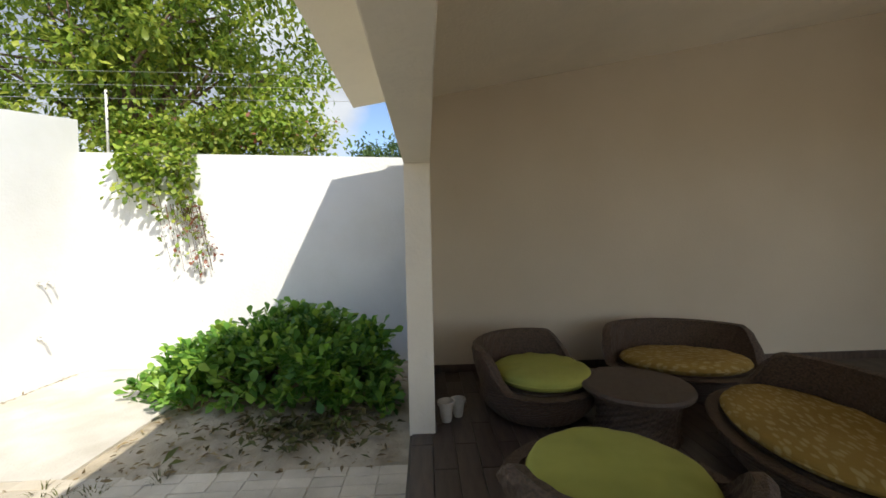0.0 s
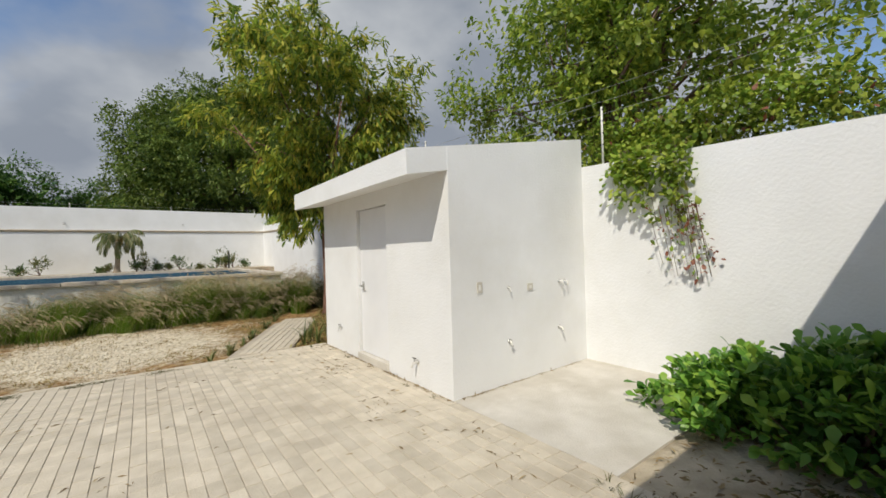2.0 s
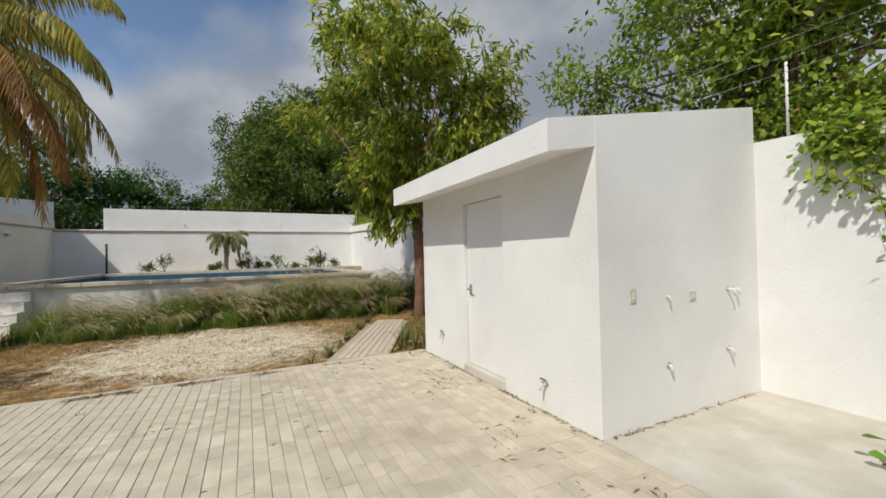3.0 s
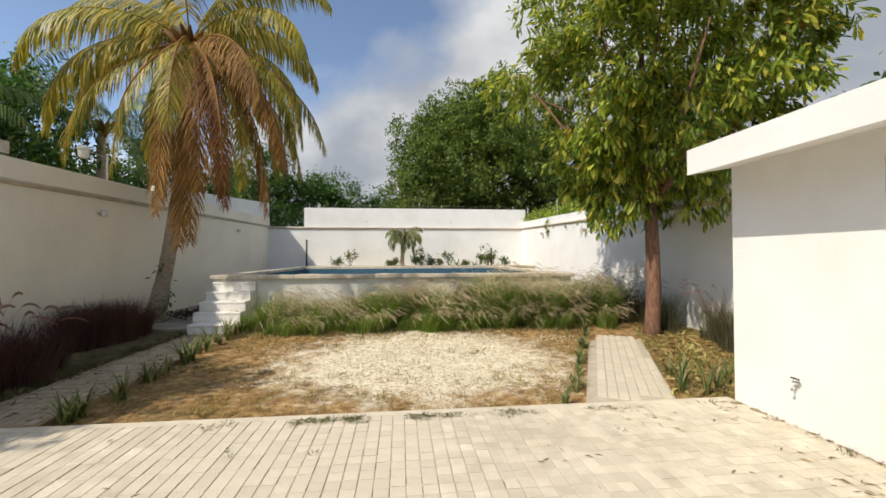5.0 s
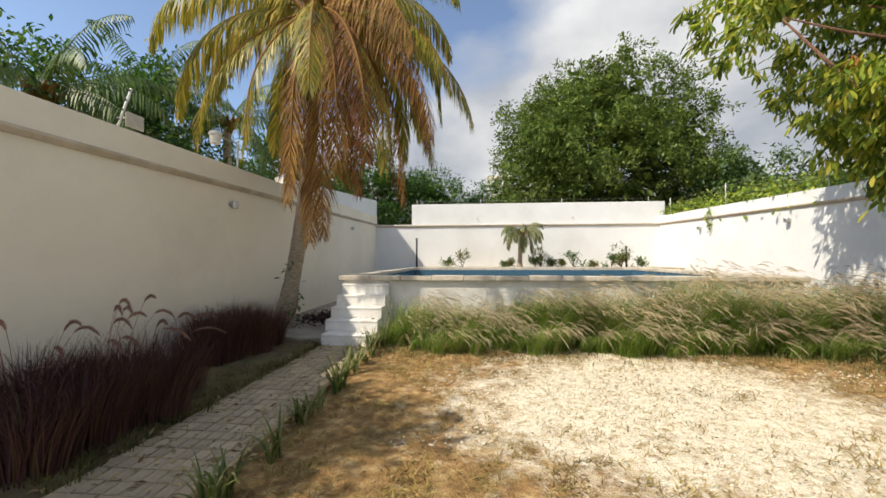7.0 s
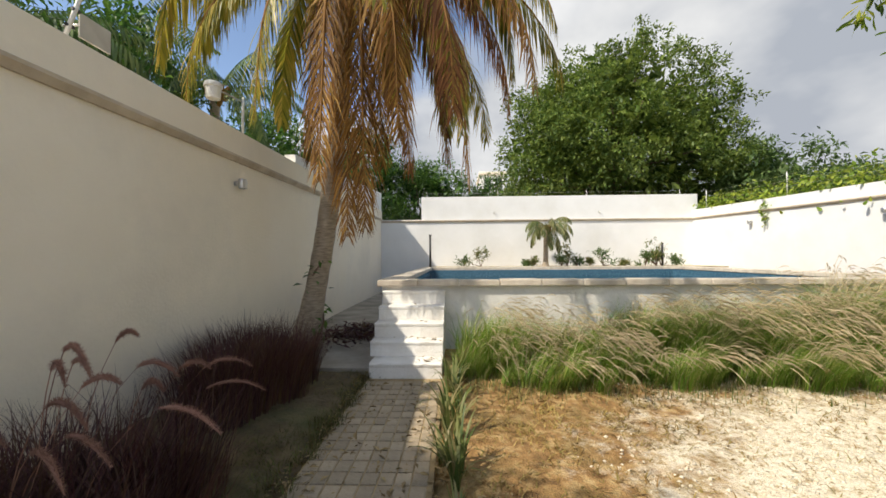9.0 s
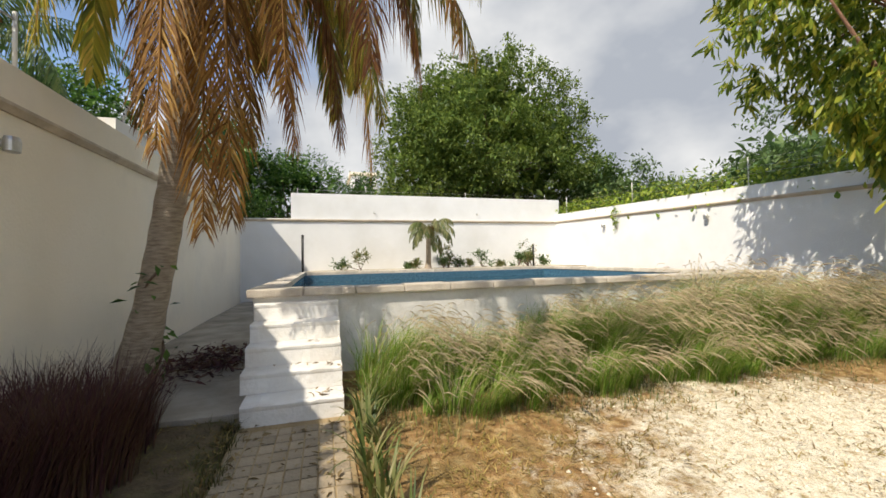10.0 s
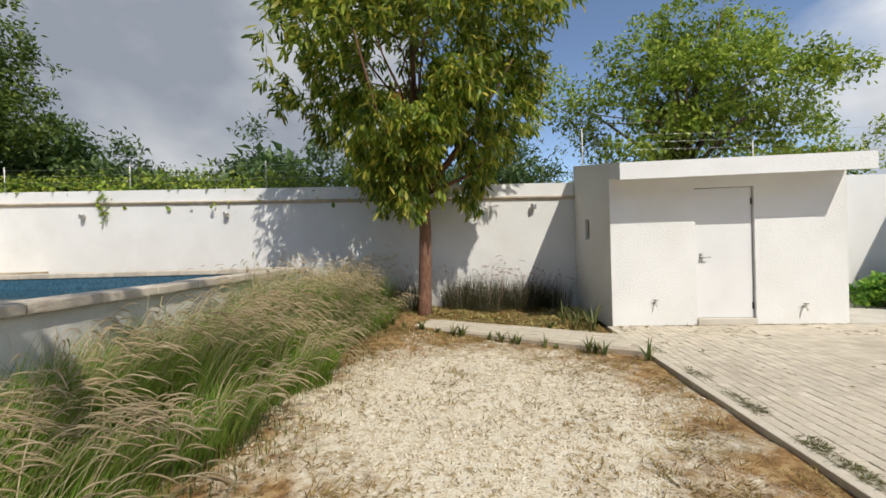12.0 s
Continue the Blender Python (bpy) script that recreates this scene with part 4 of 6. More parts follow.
for k, (c, r, s) in enumerate([((10.2, 20.6, 3.7), (2.0, 2.0, 2.4), 17.0), ((12.6, 20.0, 3.2), (3.0, 2.6, 2.0), 1.0), ((13.0, 14.5, 3.5), (2.5, 2.8, 2.4), 5.0), ((12.5, 9.5, 3.4), (2.4, 2.6, 2.2), 9.0), ((10.5, 17.0, 2.6), (1.8, 2.4, 1.5), 14.0),
                               ((16.0, 5.0, 3.4), (2.6, 2.8, 2.2), 3.0), ((18.0, -2.5, 3.6), (3.5, 3.2, 1.9), 6.0)]):
    tree("scrub_tree", (c[0], c[1], -0.2), 1.4, 0.10, c, r, 640, 20, 0.22, FARGREEN, BARK, "pale green scrubby tree beyond the white wall", droop=0.1, shell=0.3,
         lump=0.5, seed=s, spread=0.22, aspect=0.4, core=260)


def vine(name, label, strands, count, material, red=0, size=0.11, behind=0.0):
    """Leaves scattered along hanging or creeping strands with thin stems."""
    t = thing(name, label=label, category="vine")
    bm = bmesh.new()
    pos = []
    for pts, w in strands:
        add_tube(bm, pts, [0.006] + [0.0025] * (len(pts) - 1), 4)
        P = np.array(pts)
        s = rng_.random(count) * (len(P) - 1)
        i = s.astype(int)
        q = P[i] + (P[np.minimum(i + 1, len(P) - 1)] - P[i]) * (s - i)[:, None]
        pos.append(q + rng_.normal(0, 1, q.shape) * np.array((w * 0.6, w, w)))
    part("stem", bm, BARK, t)
    pos = np.concatenate(pos)
    pos[:, 0] = np.where((pos[:, 2] < 2.5) & (pos[:, 0] > XE - 0.02), XE - 0.02 - rng_.random(len(pos)) * 0.12, pos[:, 0])
    if behind:
        pos[:, 0] = np.maximum(pos[:, 0], behind)
    k = rng_.random(len(pos)) < red
    for nm, sel, mat in (("leaves", ~k, material), ("red_leaves", k, VINERED)):
        if sel.sum():
            n = int(sel.sum())
            L = size * rng_.uniform(0.6, 1.3, n)
            leaves(nm, pos[sel], rng_.normal(0, 0.7, (n, 3)) + (-0.4, 0, -0.5), L, L * 0.6, mat, t, 0.2, 0.1)
    return t


rv = random.Random(4)
strands = []
for k in range(28):
    y = -0.30 + 0.85 * rv.random()
    low = 1.55 + 0.75 * rv.random() + 0.7 * abs(y - 0.0)
    strands.append(([(XE + 0.5, y, 2.75), (XE + 0.05, y, 2.62), (XE - 0.10, y - 0.03, 2.35), (XE - 0.12, y - 0.05, (2.3 + low) / 2), (XE - 0.10, y - 0.1 * rv.random(), low)], 0.05))
vine("hanging_vine", "green creeper hanging over the white wall", strands, 46, VINEGREEN, 0.0, 0.085)
strands = []
for k in range(16):
    y = -0.40 + 0.5 * rv.random()
    low = 1.05 + 0.5 * rv.random()
    strands.append(([(XE - 0.10, y, 1.9), (XE - 0.10, y - 0.05, 1.6), (XE - 0.08, y - 0.12, low)], 0.045))
vine("hanging_vine", "thin reddish ends of a creeper on the white wall", strands, 11, VINEGREEN, 0.5, 0.06)
strands = [([(XE + 0.42 + 0.5 * rv.random(), y, 2.6 + 0.3 * rv.random()), (XE + 0.30, y - 0.3, 2.65 + 0.35 * rv.random()), (XE + 0.5, y - 0.7, 2.65 + 0.25 * rv.random())], 0.16)
           for y in np.linspace(1.3, -1.15, 24)]
vine("wall_top_vine", "creeper mounded along the top of the white wall", strands, 210, VINEGREEN, 0.02, 0.075, XE + 0.20)
strands = [([(XE + 0.5, y, mould_z(y) + 0.2), (XE + 0.1, y - 0.3, mould_z(y) + 0.36 + 0.15 * rv.random()), (XE + 0.5, y - 0.6, mould_z(y) + 0.5 + 0.3 * rv.random())], 0.12)
           for y in np.linspace(18.6, 8.2, 46)]
vine("wall_top_vine", "low creeper along the top of the garden wall", strands, 60, VINEGREEN, 0.0, 0.12)
strands = [([(XE + 0.1, 14.9 + 0.3 * rv.random(), mould_z(15) + 0.3), (XE - 0.09, 14.9 + 0.3 * rv.random(), mould_z(15) + 0.05), (XE - 0.08, 15.0, 2.0 + 0.3 * rv.random())], 0.04) for k in range(4)]
vine("hanging_vine", "short creeper strand hanging below the moulding", strands, 22, VINEGREEN, 0.0, 0.09)

# out-of-view trees, added sunward to throw shade on the left path side
tree("unseen_shade_tree", (-8.3, 2.0, -0.2), 3.0, 0.2, (-8.3, 2.2, 5.9), (1.9, 2.4, 1.6), 520, 38, 0.16, DARKGREEN, BARK, "unseen tall dark tree added to cast shade over the cream wall", shell=0.3, lump=0.4,
     seed=21.0, spread=0.2, aspect=0.45)
tree("unseen_shade_tree", (-9.3, -2.4, -0.2), 3.0, 0.2, (-9.0, -2.4, 5.4), (1.9, 2.2, 1.6), 420, 38, 0.16, DARKGREEN, BARK, "unseen tall dark tree added to cast shade over the cream wall", shell=0.3, lump=0.4,
     seed=25.0, spread=0.2, aspect=0.45)

# ---- fountain grass before the pool ----
def tall(x):
    """The row is low beside the steps and grows towards the mango tree."""
    return 0.66 + 0.36 * min(1.0, max(0.0, (x + 0.9) / 3.2)) + 0.07 * math.sin(x * 2.7 + 0.6)


tufts = []
for k in range(60):
    x = -1.95 + 6.8 * (k + rv.random()) / 60
    y = 9.05 + rv.uniform(-0.28, 0.2)
    tufts.append((x, y, ground_z(x, y) - 0.02, rv.uniform(0.75, 1.15) * tall(x)))
for k in range(44):
    x = -2.0 + 7.0 * (k + rv.random()) / 44
    y = 8.6 + rv.uniform(-0.25, 0.3)
    tufts.append((x, y, ground_z(x, y) - 0.02, rv.uniform(0.7, 1.05) * tall(x)))
for k in range(75):
    x = -1.9 + 6.9 * (k + rv.random()) / 75
    y = 8.25 + rv.uniform(-0.3, 0.3)
    tufts.append((x, y, ground_z(x, y) - 0.02, rv.uniform(0.25, 0.55)))
grass("fountain_grass", tufts, "tall green fountain grass with pale plumes bent by wind", BLADE, PLUME, 330, 0.92, 27, (1.1, -0.35), 1.35, 0.008, 0.3, plume_len=0.15, extra=0.14, thick=0.0050, fluff=30)
tufts = [(rv.uniform(-4.42, -3.32), y + rv.uniform(-0.15, 0.15), -0.04, rv.uniform(0.45, 1.15)) for y in np.linspace(4.55, 6.2, 48)]
grass("purple_fountain_grass", tufts, "dark purple fountain grass with drooping plumes beside the cream wall", PURPLE, PURPLE_PLUME, 230, 0.66, 0.2, (0.3, -0.15), 0.9, 0.010, 0.24, plume_len=0.17, extra=0.10, thick=0.006, fluff=140)
tufts = [(rv.uniform(-4.4, -3.72), y + rv.uniform(-0.12, 0.12), 0.0, rv.uniform(0.85, 1.1)) for y in np.linspace(7.15, 8.4, 26)]
grass("purple_fountain_grass", tufts, "low dark purple grass mound at the palm", PURPLE, PURPLE_PLUME, 230, 0.68, 0, (0.1, -0.1), 0.8, 0.010, 0.22)
tufts = [(-3.78, 5.6, -0.03, 1.0), (-4.05, 5.95, -0.03, 1.05), (-3.75, 6.1, -0.03, 0.85), (-4.15, 5.3, -0.03, 1.1)]
grass("purple_fountain_grass", tufts, "arching red-brown plumes of purple fountain grass", PURPLE, PURPLE_PLUME, 60, 0.66, 5, (1.5, -0.2), 0.9, 0.008, 0.2, plume_len=0.32, extra=0.26, thick=0.009, fluff=460)
tufts = [(5.85 + rv.uniform(-0.3, 0.25), y, 0.0, rv.uniform(0.7, 1.1)) for y in np.linspace(4.75, 7.0, 15)] + [(5.7 + rv.uniform(-0.5, 0.4), y, 0.03, rv.uniform(0.7, 1.1)) for y in np.linspace(7.6, 12.5, 22)]
grass("dull_grass", tufts, "dull dry fountain grass along the shaded wall", DARKBLADE, PURPLE_PLUME, 150, 0.86, 5, (0.1, -0.15), 1.05, 0.008, 0.22, plume_len=0.14, extra=0.14, thick=0.006, fluff=60)
tufts = [(x, 9.0 + rv.uniform(-0.5, 0.4), 0.05, rv.uniform(0.7, 1.0)) for x in np.linspace(4.6, 5.3, 5)]
grass("fountain_grass", tufts, "clump of fountain grass at the pool corner", BLADE, PLUME, 170, 0.85, 7, (0.4, -0.3), 1.2, 0.010, 0.2)


def strap_clump(x, y, z, s, seed, name="strap_leaf_plant", label="strap-leaved border plant beside the path"):
    r = random.Random(seed)
    k = r.randint(9, 15)
    a = rng_.uniform(0, 2 * np.pi, k)
    o = np.stack([0.02 * np.cos(a), 0.02 * np.sin(a), np.full(k, -0.01)], 1)
    v, f, _, _ = blades(o, s * rng_.uniform(0.6, 1.1, k), np.stack([np.cos(a), np.sin(a)], 1), rng_.uniform(0.4, 2.0, k), 0.034 * rng_.uniform(0.7, 1.15, k), 6)
    ob = quick_mesh(name, v, f, STRAP)
    ob.location = (x, y, z)
    return tagged(ob, label, "plant", "border plants along the paths")


for k, y in enumerate((4.55, 4.62, 4.72, 5.12, 5.20, 5.72, 5.78, 5.86, 5.98, 6.42, 6.50, 6.60, 6.68, 6.95, 7.05, 7.18, 7.30, 7.42, 7.52, 7.66, 7.78, 7.90, 8.02, 8.12, 8.22, 8.32, 8.45)):
    strap_clump(-2.15 + rv.uniform(-0.05, 0.09), y, ground_z(0, y), rv.uniform(0.30, 0.46), k)
for k in range(20):
    s = (k + rv.uniform(-0.9, 0.9)) / 20
    strap_clump(2.50 + 2.0 * s + rv.uniform(-0.08, 0.03), 4.65 + 3.7 * s, ground_z(0, 4.65 + 3.7 * s), rv.uniform(0.10, 0.28), 50 + k)
for x, y, s in ((3.75, 4.75, 0.5), (3.95, 4.65, 0.55), (3.9, 4.95, 0.45), (4.2, 4.8, 0.5), (4.35, 4.6, 0.45), (4.5, 5.0, 0.4), (4.0, 5.3, 0.3)):
    strap_clump(x, y, -0.05, s, int(x * 100))

# ---- glossy bush in the planting bed ----
rng_ = np.random.default_rng(12)
bush = thing("bush", (5.25, -1.45, 0.0), "dense glossy green bush in the shaded planting bed", "bush")
bm = bmesh.new()
twig = crown_points(950, np.array((0.0, 0.0, 0.28)), np.array((0.74, 1.18, 0.54)), 0.35, 0.10, 3.0, clumps=480, tight=0.12)
twig[:, 2] *= 1 - 0.45 * np.clip((twig[:, 1] + 0.1) / 1.2, 0, 1)
twig = twig[twig[:, 2] > 0.08]
twig[:, 1] = np.maximum(twig[:, 1] * 1.06 - 0.05, -1.30)
twig[:, 0] += 0.05 - 0.38 * np.clip((-twig[:, 1] - 0.3) / 0.9, 0, 1)
twig[:, 0] = np.minimum(twig[:, 0], 0.93)
for q in twig[:70]:
    add_tube(bm, [(q[0] * 0.25, q[1] * 0.45, 0.0), (q[0] * 0.6, q[1] * 0.75, q[2] * 0.6), tuple(q)], [0.014, 0.010, 0.005], 5)
part("stems", bm, BARK, bush)
pos, axis = rosettes(twig, np.array((0, 0, 0.1)), 13, 0.04, -0.55)
pos[:, 0] = np.minimum(pos[:, 0], 0.95)
pos[:, 1] = np.maximum(pos[:, 1], -1.33)
n = len(pos)
L = rng_.uniform(0.075, 0.14, n)
leaves("foliage", pos, axis, L, L * 0.52, BUSH, bush, 0.15, 1.0)

# ---- planting behind the pool ----
for k in range(15):
    x = (-1.9, -1.2, 0.2, 0.5, 1.3, 1.7, 2.0, 2.35, 2.9, 3.5, 4.1, 4.35, 4.6, 4.9, 5.2)[k] + rv.uniform(-0.12, 0.12)
    s = (0.12, 0.30, 0.08, 0.10, 0.18, 0.26, 0.14, 0.10, 0.34, 0.09, 0.24, 0.30, 0.22, 0.28, 0.16)[k] * rv.uniform(0.85, 1.15)
    sh = thing("shrub", (x, 17.6 + rv.uniform(-0.3, 0.3), 1.0), "small green shrub planted behind the pool", "shrub", "shrubs behind the pool")
    s *= 1.25
    q = crown_points(34, np.array((0, 0, s)), np.array((s * rv.uniform(0.7, 1.3), s * 0.6, s)), 0.3, 0.8, k)
    bm = bmesh.new()
    for p in q[:6]:
        add_tube(bm, [(0, 0, 0), tuple(p)], [0.012, 0.005], 5)
    part("stems", bm, BARK, sh)
    pos, axis = rosettes(q, np.array((0, 0, 0)), 6, 0.05, 0.0)
    L = rng_.uniform(0.07, 0.17, len(pos))
    leaves("foliage", pos, axis, L, L * 0.32, STRAP if k % 2 else FARGREEN, sh)
structure(box("planter_bed", (PX0, PY1 + 0.004, -0.1), (XE, YN, 1.0), SOIL), "raised soil bed behind the pool", "planter")
palm("small_palm", (0.80, 17.3, 1.0), (0.90, 17.3, 2.25), 0.085, 17, 0.95, "small palm with drooping fronds behind the pool", leaf=STRAP, seed=3, leaflet=0.36, pairs=40, droop=2.6, bow=-1.5)


# ---- terrace furniture ----
WICKER = surface("brown_wicker", [(0.035, 0.022, 0.015), (0.13, 0.082, 0.054)], 60, rough=0.5, bump=0.6, grain=120, squeeze=(1, 1, 1.6))
TABLETOP = surface("brown_table_weave", [(0.06, 0.042, 0.032), (0.11, 0.078, 0.058)], 30, rough=0.45, bump=0.4, grain=110)
LIME = surface("lime_cushion_fabric", [(0.36, 0.37, 0.075), (0.44, 0.45, 0.10)], 3, rough=0.95, bump=0.25, grain=220,
               stain=(0.28, 0.28, 0.06), stain_scale=2.0, stain_amount=0.4)


def patterned(name, base, mark):
    """Cushion cloth with pale leaf-like marks."""
    m = surface(name, base, 3, rough=0.95, bump=0.25, grain=220)
    n, l = m.node_tree.nodes, m.node_tree.links
    b = n["Principled BSDF"]
    old = b.inputs["Base Color"].links[0].from_socket
    co = n.new("ShaderNodeTexCoord")
    mp = n.new("ShaderNodeMapping")
    mp.inputs["Scale"].default_value = (34, 13, 13)
    v = n.new("ShaderNodeTexVoronoi")
    v.inputs["Scale"].default_value = 1.0
    r = n.new("ShaderNodeValToRGB")
    ramp_stops(r, [(0.30, (0.5, 0.5, 0.5)), (0.44, (0, 0, 0))])
    mx = n.new("ShaderNodeMix")
    mx.data_type = "RGBA"
    mx.inputs["B"].default_value = (*mark, 1)
    l.new(co.outputs["Object"], mp.inputs["Vector"]), l.new(mp.outputs["Vector"], v.inputs["Vector"])
    l.new(v.outputs["Distance"], r.inputs["Fac"]), l.new(r.outputs["Color"], mx.inputs["Factor"])
    l.new(old, mx.inputs["A"]), l.new(mx.outputs["Result"], b.inputs["Base Color"])
    return m


GOLD = patterned("gold_leaf_cushion_fabric", [(0.27, 0.17, 0.035), (0.35, 0.23, 0.055)], (0.55, 0.45, 0.22))


def wicker_surface(bm, rows, closed=True):
    """Skin over rows of points, with the small over-and-under relief of a weave."""
    R = [[bm.verts.new(p) for p in row] for row in rows]
    n = len(rows[0])
    for a, b in zip(R, R[1:]):
        for k in range(n if closed else n - 1):
            bm.faces.new((a[k], a[(k + 1) % n], b[(k + 1) % n], b[k]))
    return R


def seat_shell(name, label, a, b, at, turn, low=0.28, high=0.60, cushion_mat=LIME, cushion_label="", group=""):
    """Tub seat of woven cane: a tapered drum, a rim that rises to the back, and a loose cushion."""
    t = thing(name, at, label, "chair" if a < 0.6 else "loveseat", group)
    t.rotation_euler = (0, 0, turn)
    n, m = 96, 22

    def rim(k):
        c = -math.cos(2 * math.pi * k / n)     # back at -x
        s = max(0.0, min(1.0, (c + 0.25) / 0.65))
        return low + (high - low) * s * s * (3 - 2 * s)

    def weave(i, k):
        return 0.004 if (i // 1 + k // 2) % 2 else -0.004
    bm = bmesh.new()
    rows = []
    for i in range(m + 1):
        s = i / m
        grow = 0.78 + 0.22 * math.sin(min(1, s * 1.5) * math.pi / 2)
        rows.append([((b * grow + weave(i, k)) * math.cos(2 * math.pi * k / n), (a * grow + weave(i, k)) * math.sin(2 * math.pi * k / n), 0.02 + (low - 0.02) * s) for k in range(n)])
    wicker_surface(bm, rows)
    bm.faces.new([bm.verts.new((x * 0.995, y * 0.995, 0.02)) for x, y, z in reversed(rows[0])])
    part("base", bm, WICKER, t)
    bm = bmesh.new()
    rows = []
    prof = [(0, 0.0), (0.2, 0.02), (0.4, 0.04), (0.6, 0.055), (0.8, 0.065), (0.93, 0.06), (1.0, 0.03), (0.97, -0.015), (0.8, -0.01), (0.55, -0.025), (0.3, -0.045), (0.0, -0.07)]
    for i, (s, off) in enumerate(prof):
        row = []
        for k in range(n):
            r = rim(k)
            row.append(((b + off + weave(i, k) * 0.8) * math.cos(2 * math.pi * k / n), (a + off + weave(i, k) * 0.8) * math.sin(2 * math.pi * k / n), low - 0.012 + (r - low + 0.04) * s))
        rows.append(row)
    wicker_surface(bm, rows)
    part("backrest", bm, WICKER, t)
    bm = bmesh.new()
    add_prism(bm, [((b - 0.05) * math.cos(2 * math.pi * k / 40), (a - 0.05) * math.sin(2 * math.pi * k / 40)) for k in range(40)], "z", low - 0.04, low + 0.026)
    part("seat", bm, WICKER, t)
    for sx, sy in ((1, 1), (1, -1), (-1, 1), (-1, -1)):
        tube("foot", [(sx * b * 0.5, sy * a * 0.5, 0.0), (sx * b * 0.5, sy * a * 0.5, 0.03)], 0.025, BLACK, t, 8)
    cu = thing("seat_cushion", (at[0], at[1], at[2] + low + 0.028), cushion_label, "cushion", "cushions on the terrace seats")
    cu.rotation_euler = (0, 0, turn)
    bm = bmesh.new()
    rows = []
    for s, z in ((0.90, 0.0), (0.97, 0.02), (1.0, 0.045), (0.985, 0.07), (0.93, 0.088), (0.75, 0.100), (0.45, 0.106), (0.2, 0.108)):
        rows.append([((b - 0.065) * s * math.cos(2 * math.pi * k / 64) + 0.045, (a - 0.085) * s * math.sin(2 * math.pi * k / 64),
                      z + 0.014 * (z > 0.05) * noise.noise((s * 4 * math.cos(k / 10), s * 4 * math.sin(k / 10), a * 9))) for k in range(64)])
    R = wicker_surface(bm, rows)
    bm.faces.new(R[-1]), bm.faces.new(list(reversed(R[0])))
    for f in bm.faces:
        f.smooth = True
    part("cover", bm, cushion_mat, cu)
    bm = bmesh.new()
    ring = [((b - 0.065) * 1.004 * math.cos(2 * math.pi * k / 64) + 0.045, (a - 0.085) * 1.004 * math.sin(2 * math.pi * k / 64), 0.046) for k in range(65)]
    add_tube(bm, ring, 0.006, 5, cap=False)
    part("piping", bm, cushion_mat, cu)
    return t


seat_shell("wicker_armchair", "round brown wicker armchair with a rising curved back", 0.47, 0.46, (4.70, -3.86, 0.012), radians(-138), low=0.255, high=0.54, group="wicker seats",
           cushion_label="lime green round cushion in the armchair")
seat_shell("wicker_armchair", "round brown wicker armchair with its back to the lawn", 0.50, 0.50, (3.24, -3.84, 0.012), radians(-8), low=0.22, high=0.44, group="wicker seats",
           cushion_label="lime green round cushion, slightly creased")
seat_shell("wicker_loveseat", "curved brown wicker loveseat against the taupe wall", 0.62, 0.42, (5.0, -5.29, 0.012), radians(168), group="wicker seats", low=0.215, high=0.54,
           cushion_mat=GOLD, cushion_label="gold patterned long cushion in the loveseat")
seat_shell("wicker_loveseat", "curved brown wicker loveseat beside the round table", 0.72, 0.46, (3.60, -5.20, 0.012), radians(76), group="wicker seats", low=0.23, high=0.53,
           cushion_mat=GOLD, cushion_label="gold leaf-patterned long cushion in the loveseat")
table = thing("round_table", (4.27, -4.47, 0.012), "low round brown woven table between the seats", "table")
bm = bmesh.new()
rows = [[(r * math.cos(2 * math.pi * k / 72), r * math.sin(2 * math.pi * k / 72), z) for k in range(72)] for r, z in ((0.33, 0.31), (0.375, 0.315), (0.38, 0.335), (0.37, 0.352), (0.355, 0.356))]
R = wicker_surface(bm, rows)
bm.faces.new(R[-1]), bm.faces.new(list(reversed(R[0])))
part("tabletop", bm, TABLETOP, table)
bm = bmesh.new()
wicker_surface(bm, [[((r + (0.004 if (i + k // 2) % 2 else -0.004)) * math.cos(2 * math.pi * k / 72), (r + (0.004 if (i + k // 2) % 2 else -0.004)) * math.sin(2 * math.pi * k / 72), 0.31 * i / 14)
                     for k in range(72)] for i, r in enumerate([0.27 + 0.06 * abs(i / 14 - 0.4) for i in range(15)])])
part("drum", bm, WICKER, table)

POTCLAY = surface("white_clay", [(0.52, 0.50, 0.46), (0.64, 0.62, 0.58)], 8, rough=0.7)
for x, y, s in ((4.55, -3.10, 1.0), (4.63, -3.20, 0.9)):
    pot = thing("clay_pot", (x, y, 0.012), "small white pot on the dark terrace floor", "pot", "pots by the end wall")
    bm = bmesh.new()
    rows = [[(r * s * math.cos(2 * math.pi * k / 28), r * s * math.sin(2 * math.pi * k / 28), z * s) for k in range(28)]
            for r, z in ((0.036, 0.0), (0.045, 0.03), (0.052, 0.10), (0.055, 0.13))]
    R = wicker_surface(bm, rows)
    bm.faces.new(list(reversed(R[0])))
    part("body", bm, POTCLAY, pot)
    bm = bmesh.new()
    rows = [[(r * s * math.cos(2 * math.pi * k / 28), r * s * math.sin(2 * math.pi * k / 28), z * s) for k in range(28)]
            for r, z in ((0.055, 0.13), (0.068, 0.132), (0.070, 0.16), (0.060, 0.162), (0.052, 0.13), (0.045, 0.06))]
    R = wicker_surface(bm, rows)
    bm.faces.new(R[-1])
    part("rim", bm, POTCLAY, pot)

# ---- fittings on the shed ----
sw = thing("wall_switch", (4.375, Y0, 1.08), "beige switch plate on the shed wall", "switch")
box("plate", (-0.035, -0.010, -0.057), (0.035, 0.002, 0.057), GREYPLATE, sw, 0.003)
box("rocker", (-0.016, -0.015, -0.03), (0.016, -0.009, 0.03), PLASTIC, sw, 0.002)
so = thing("wall_socket", (5.157, Y0, 1.03), "beige square socket plate on the shed wall", "socket")
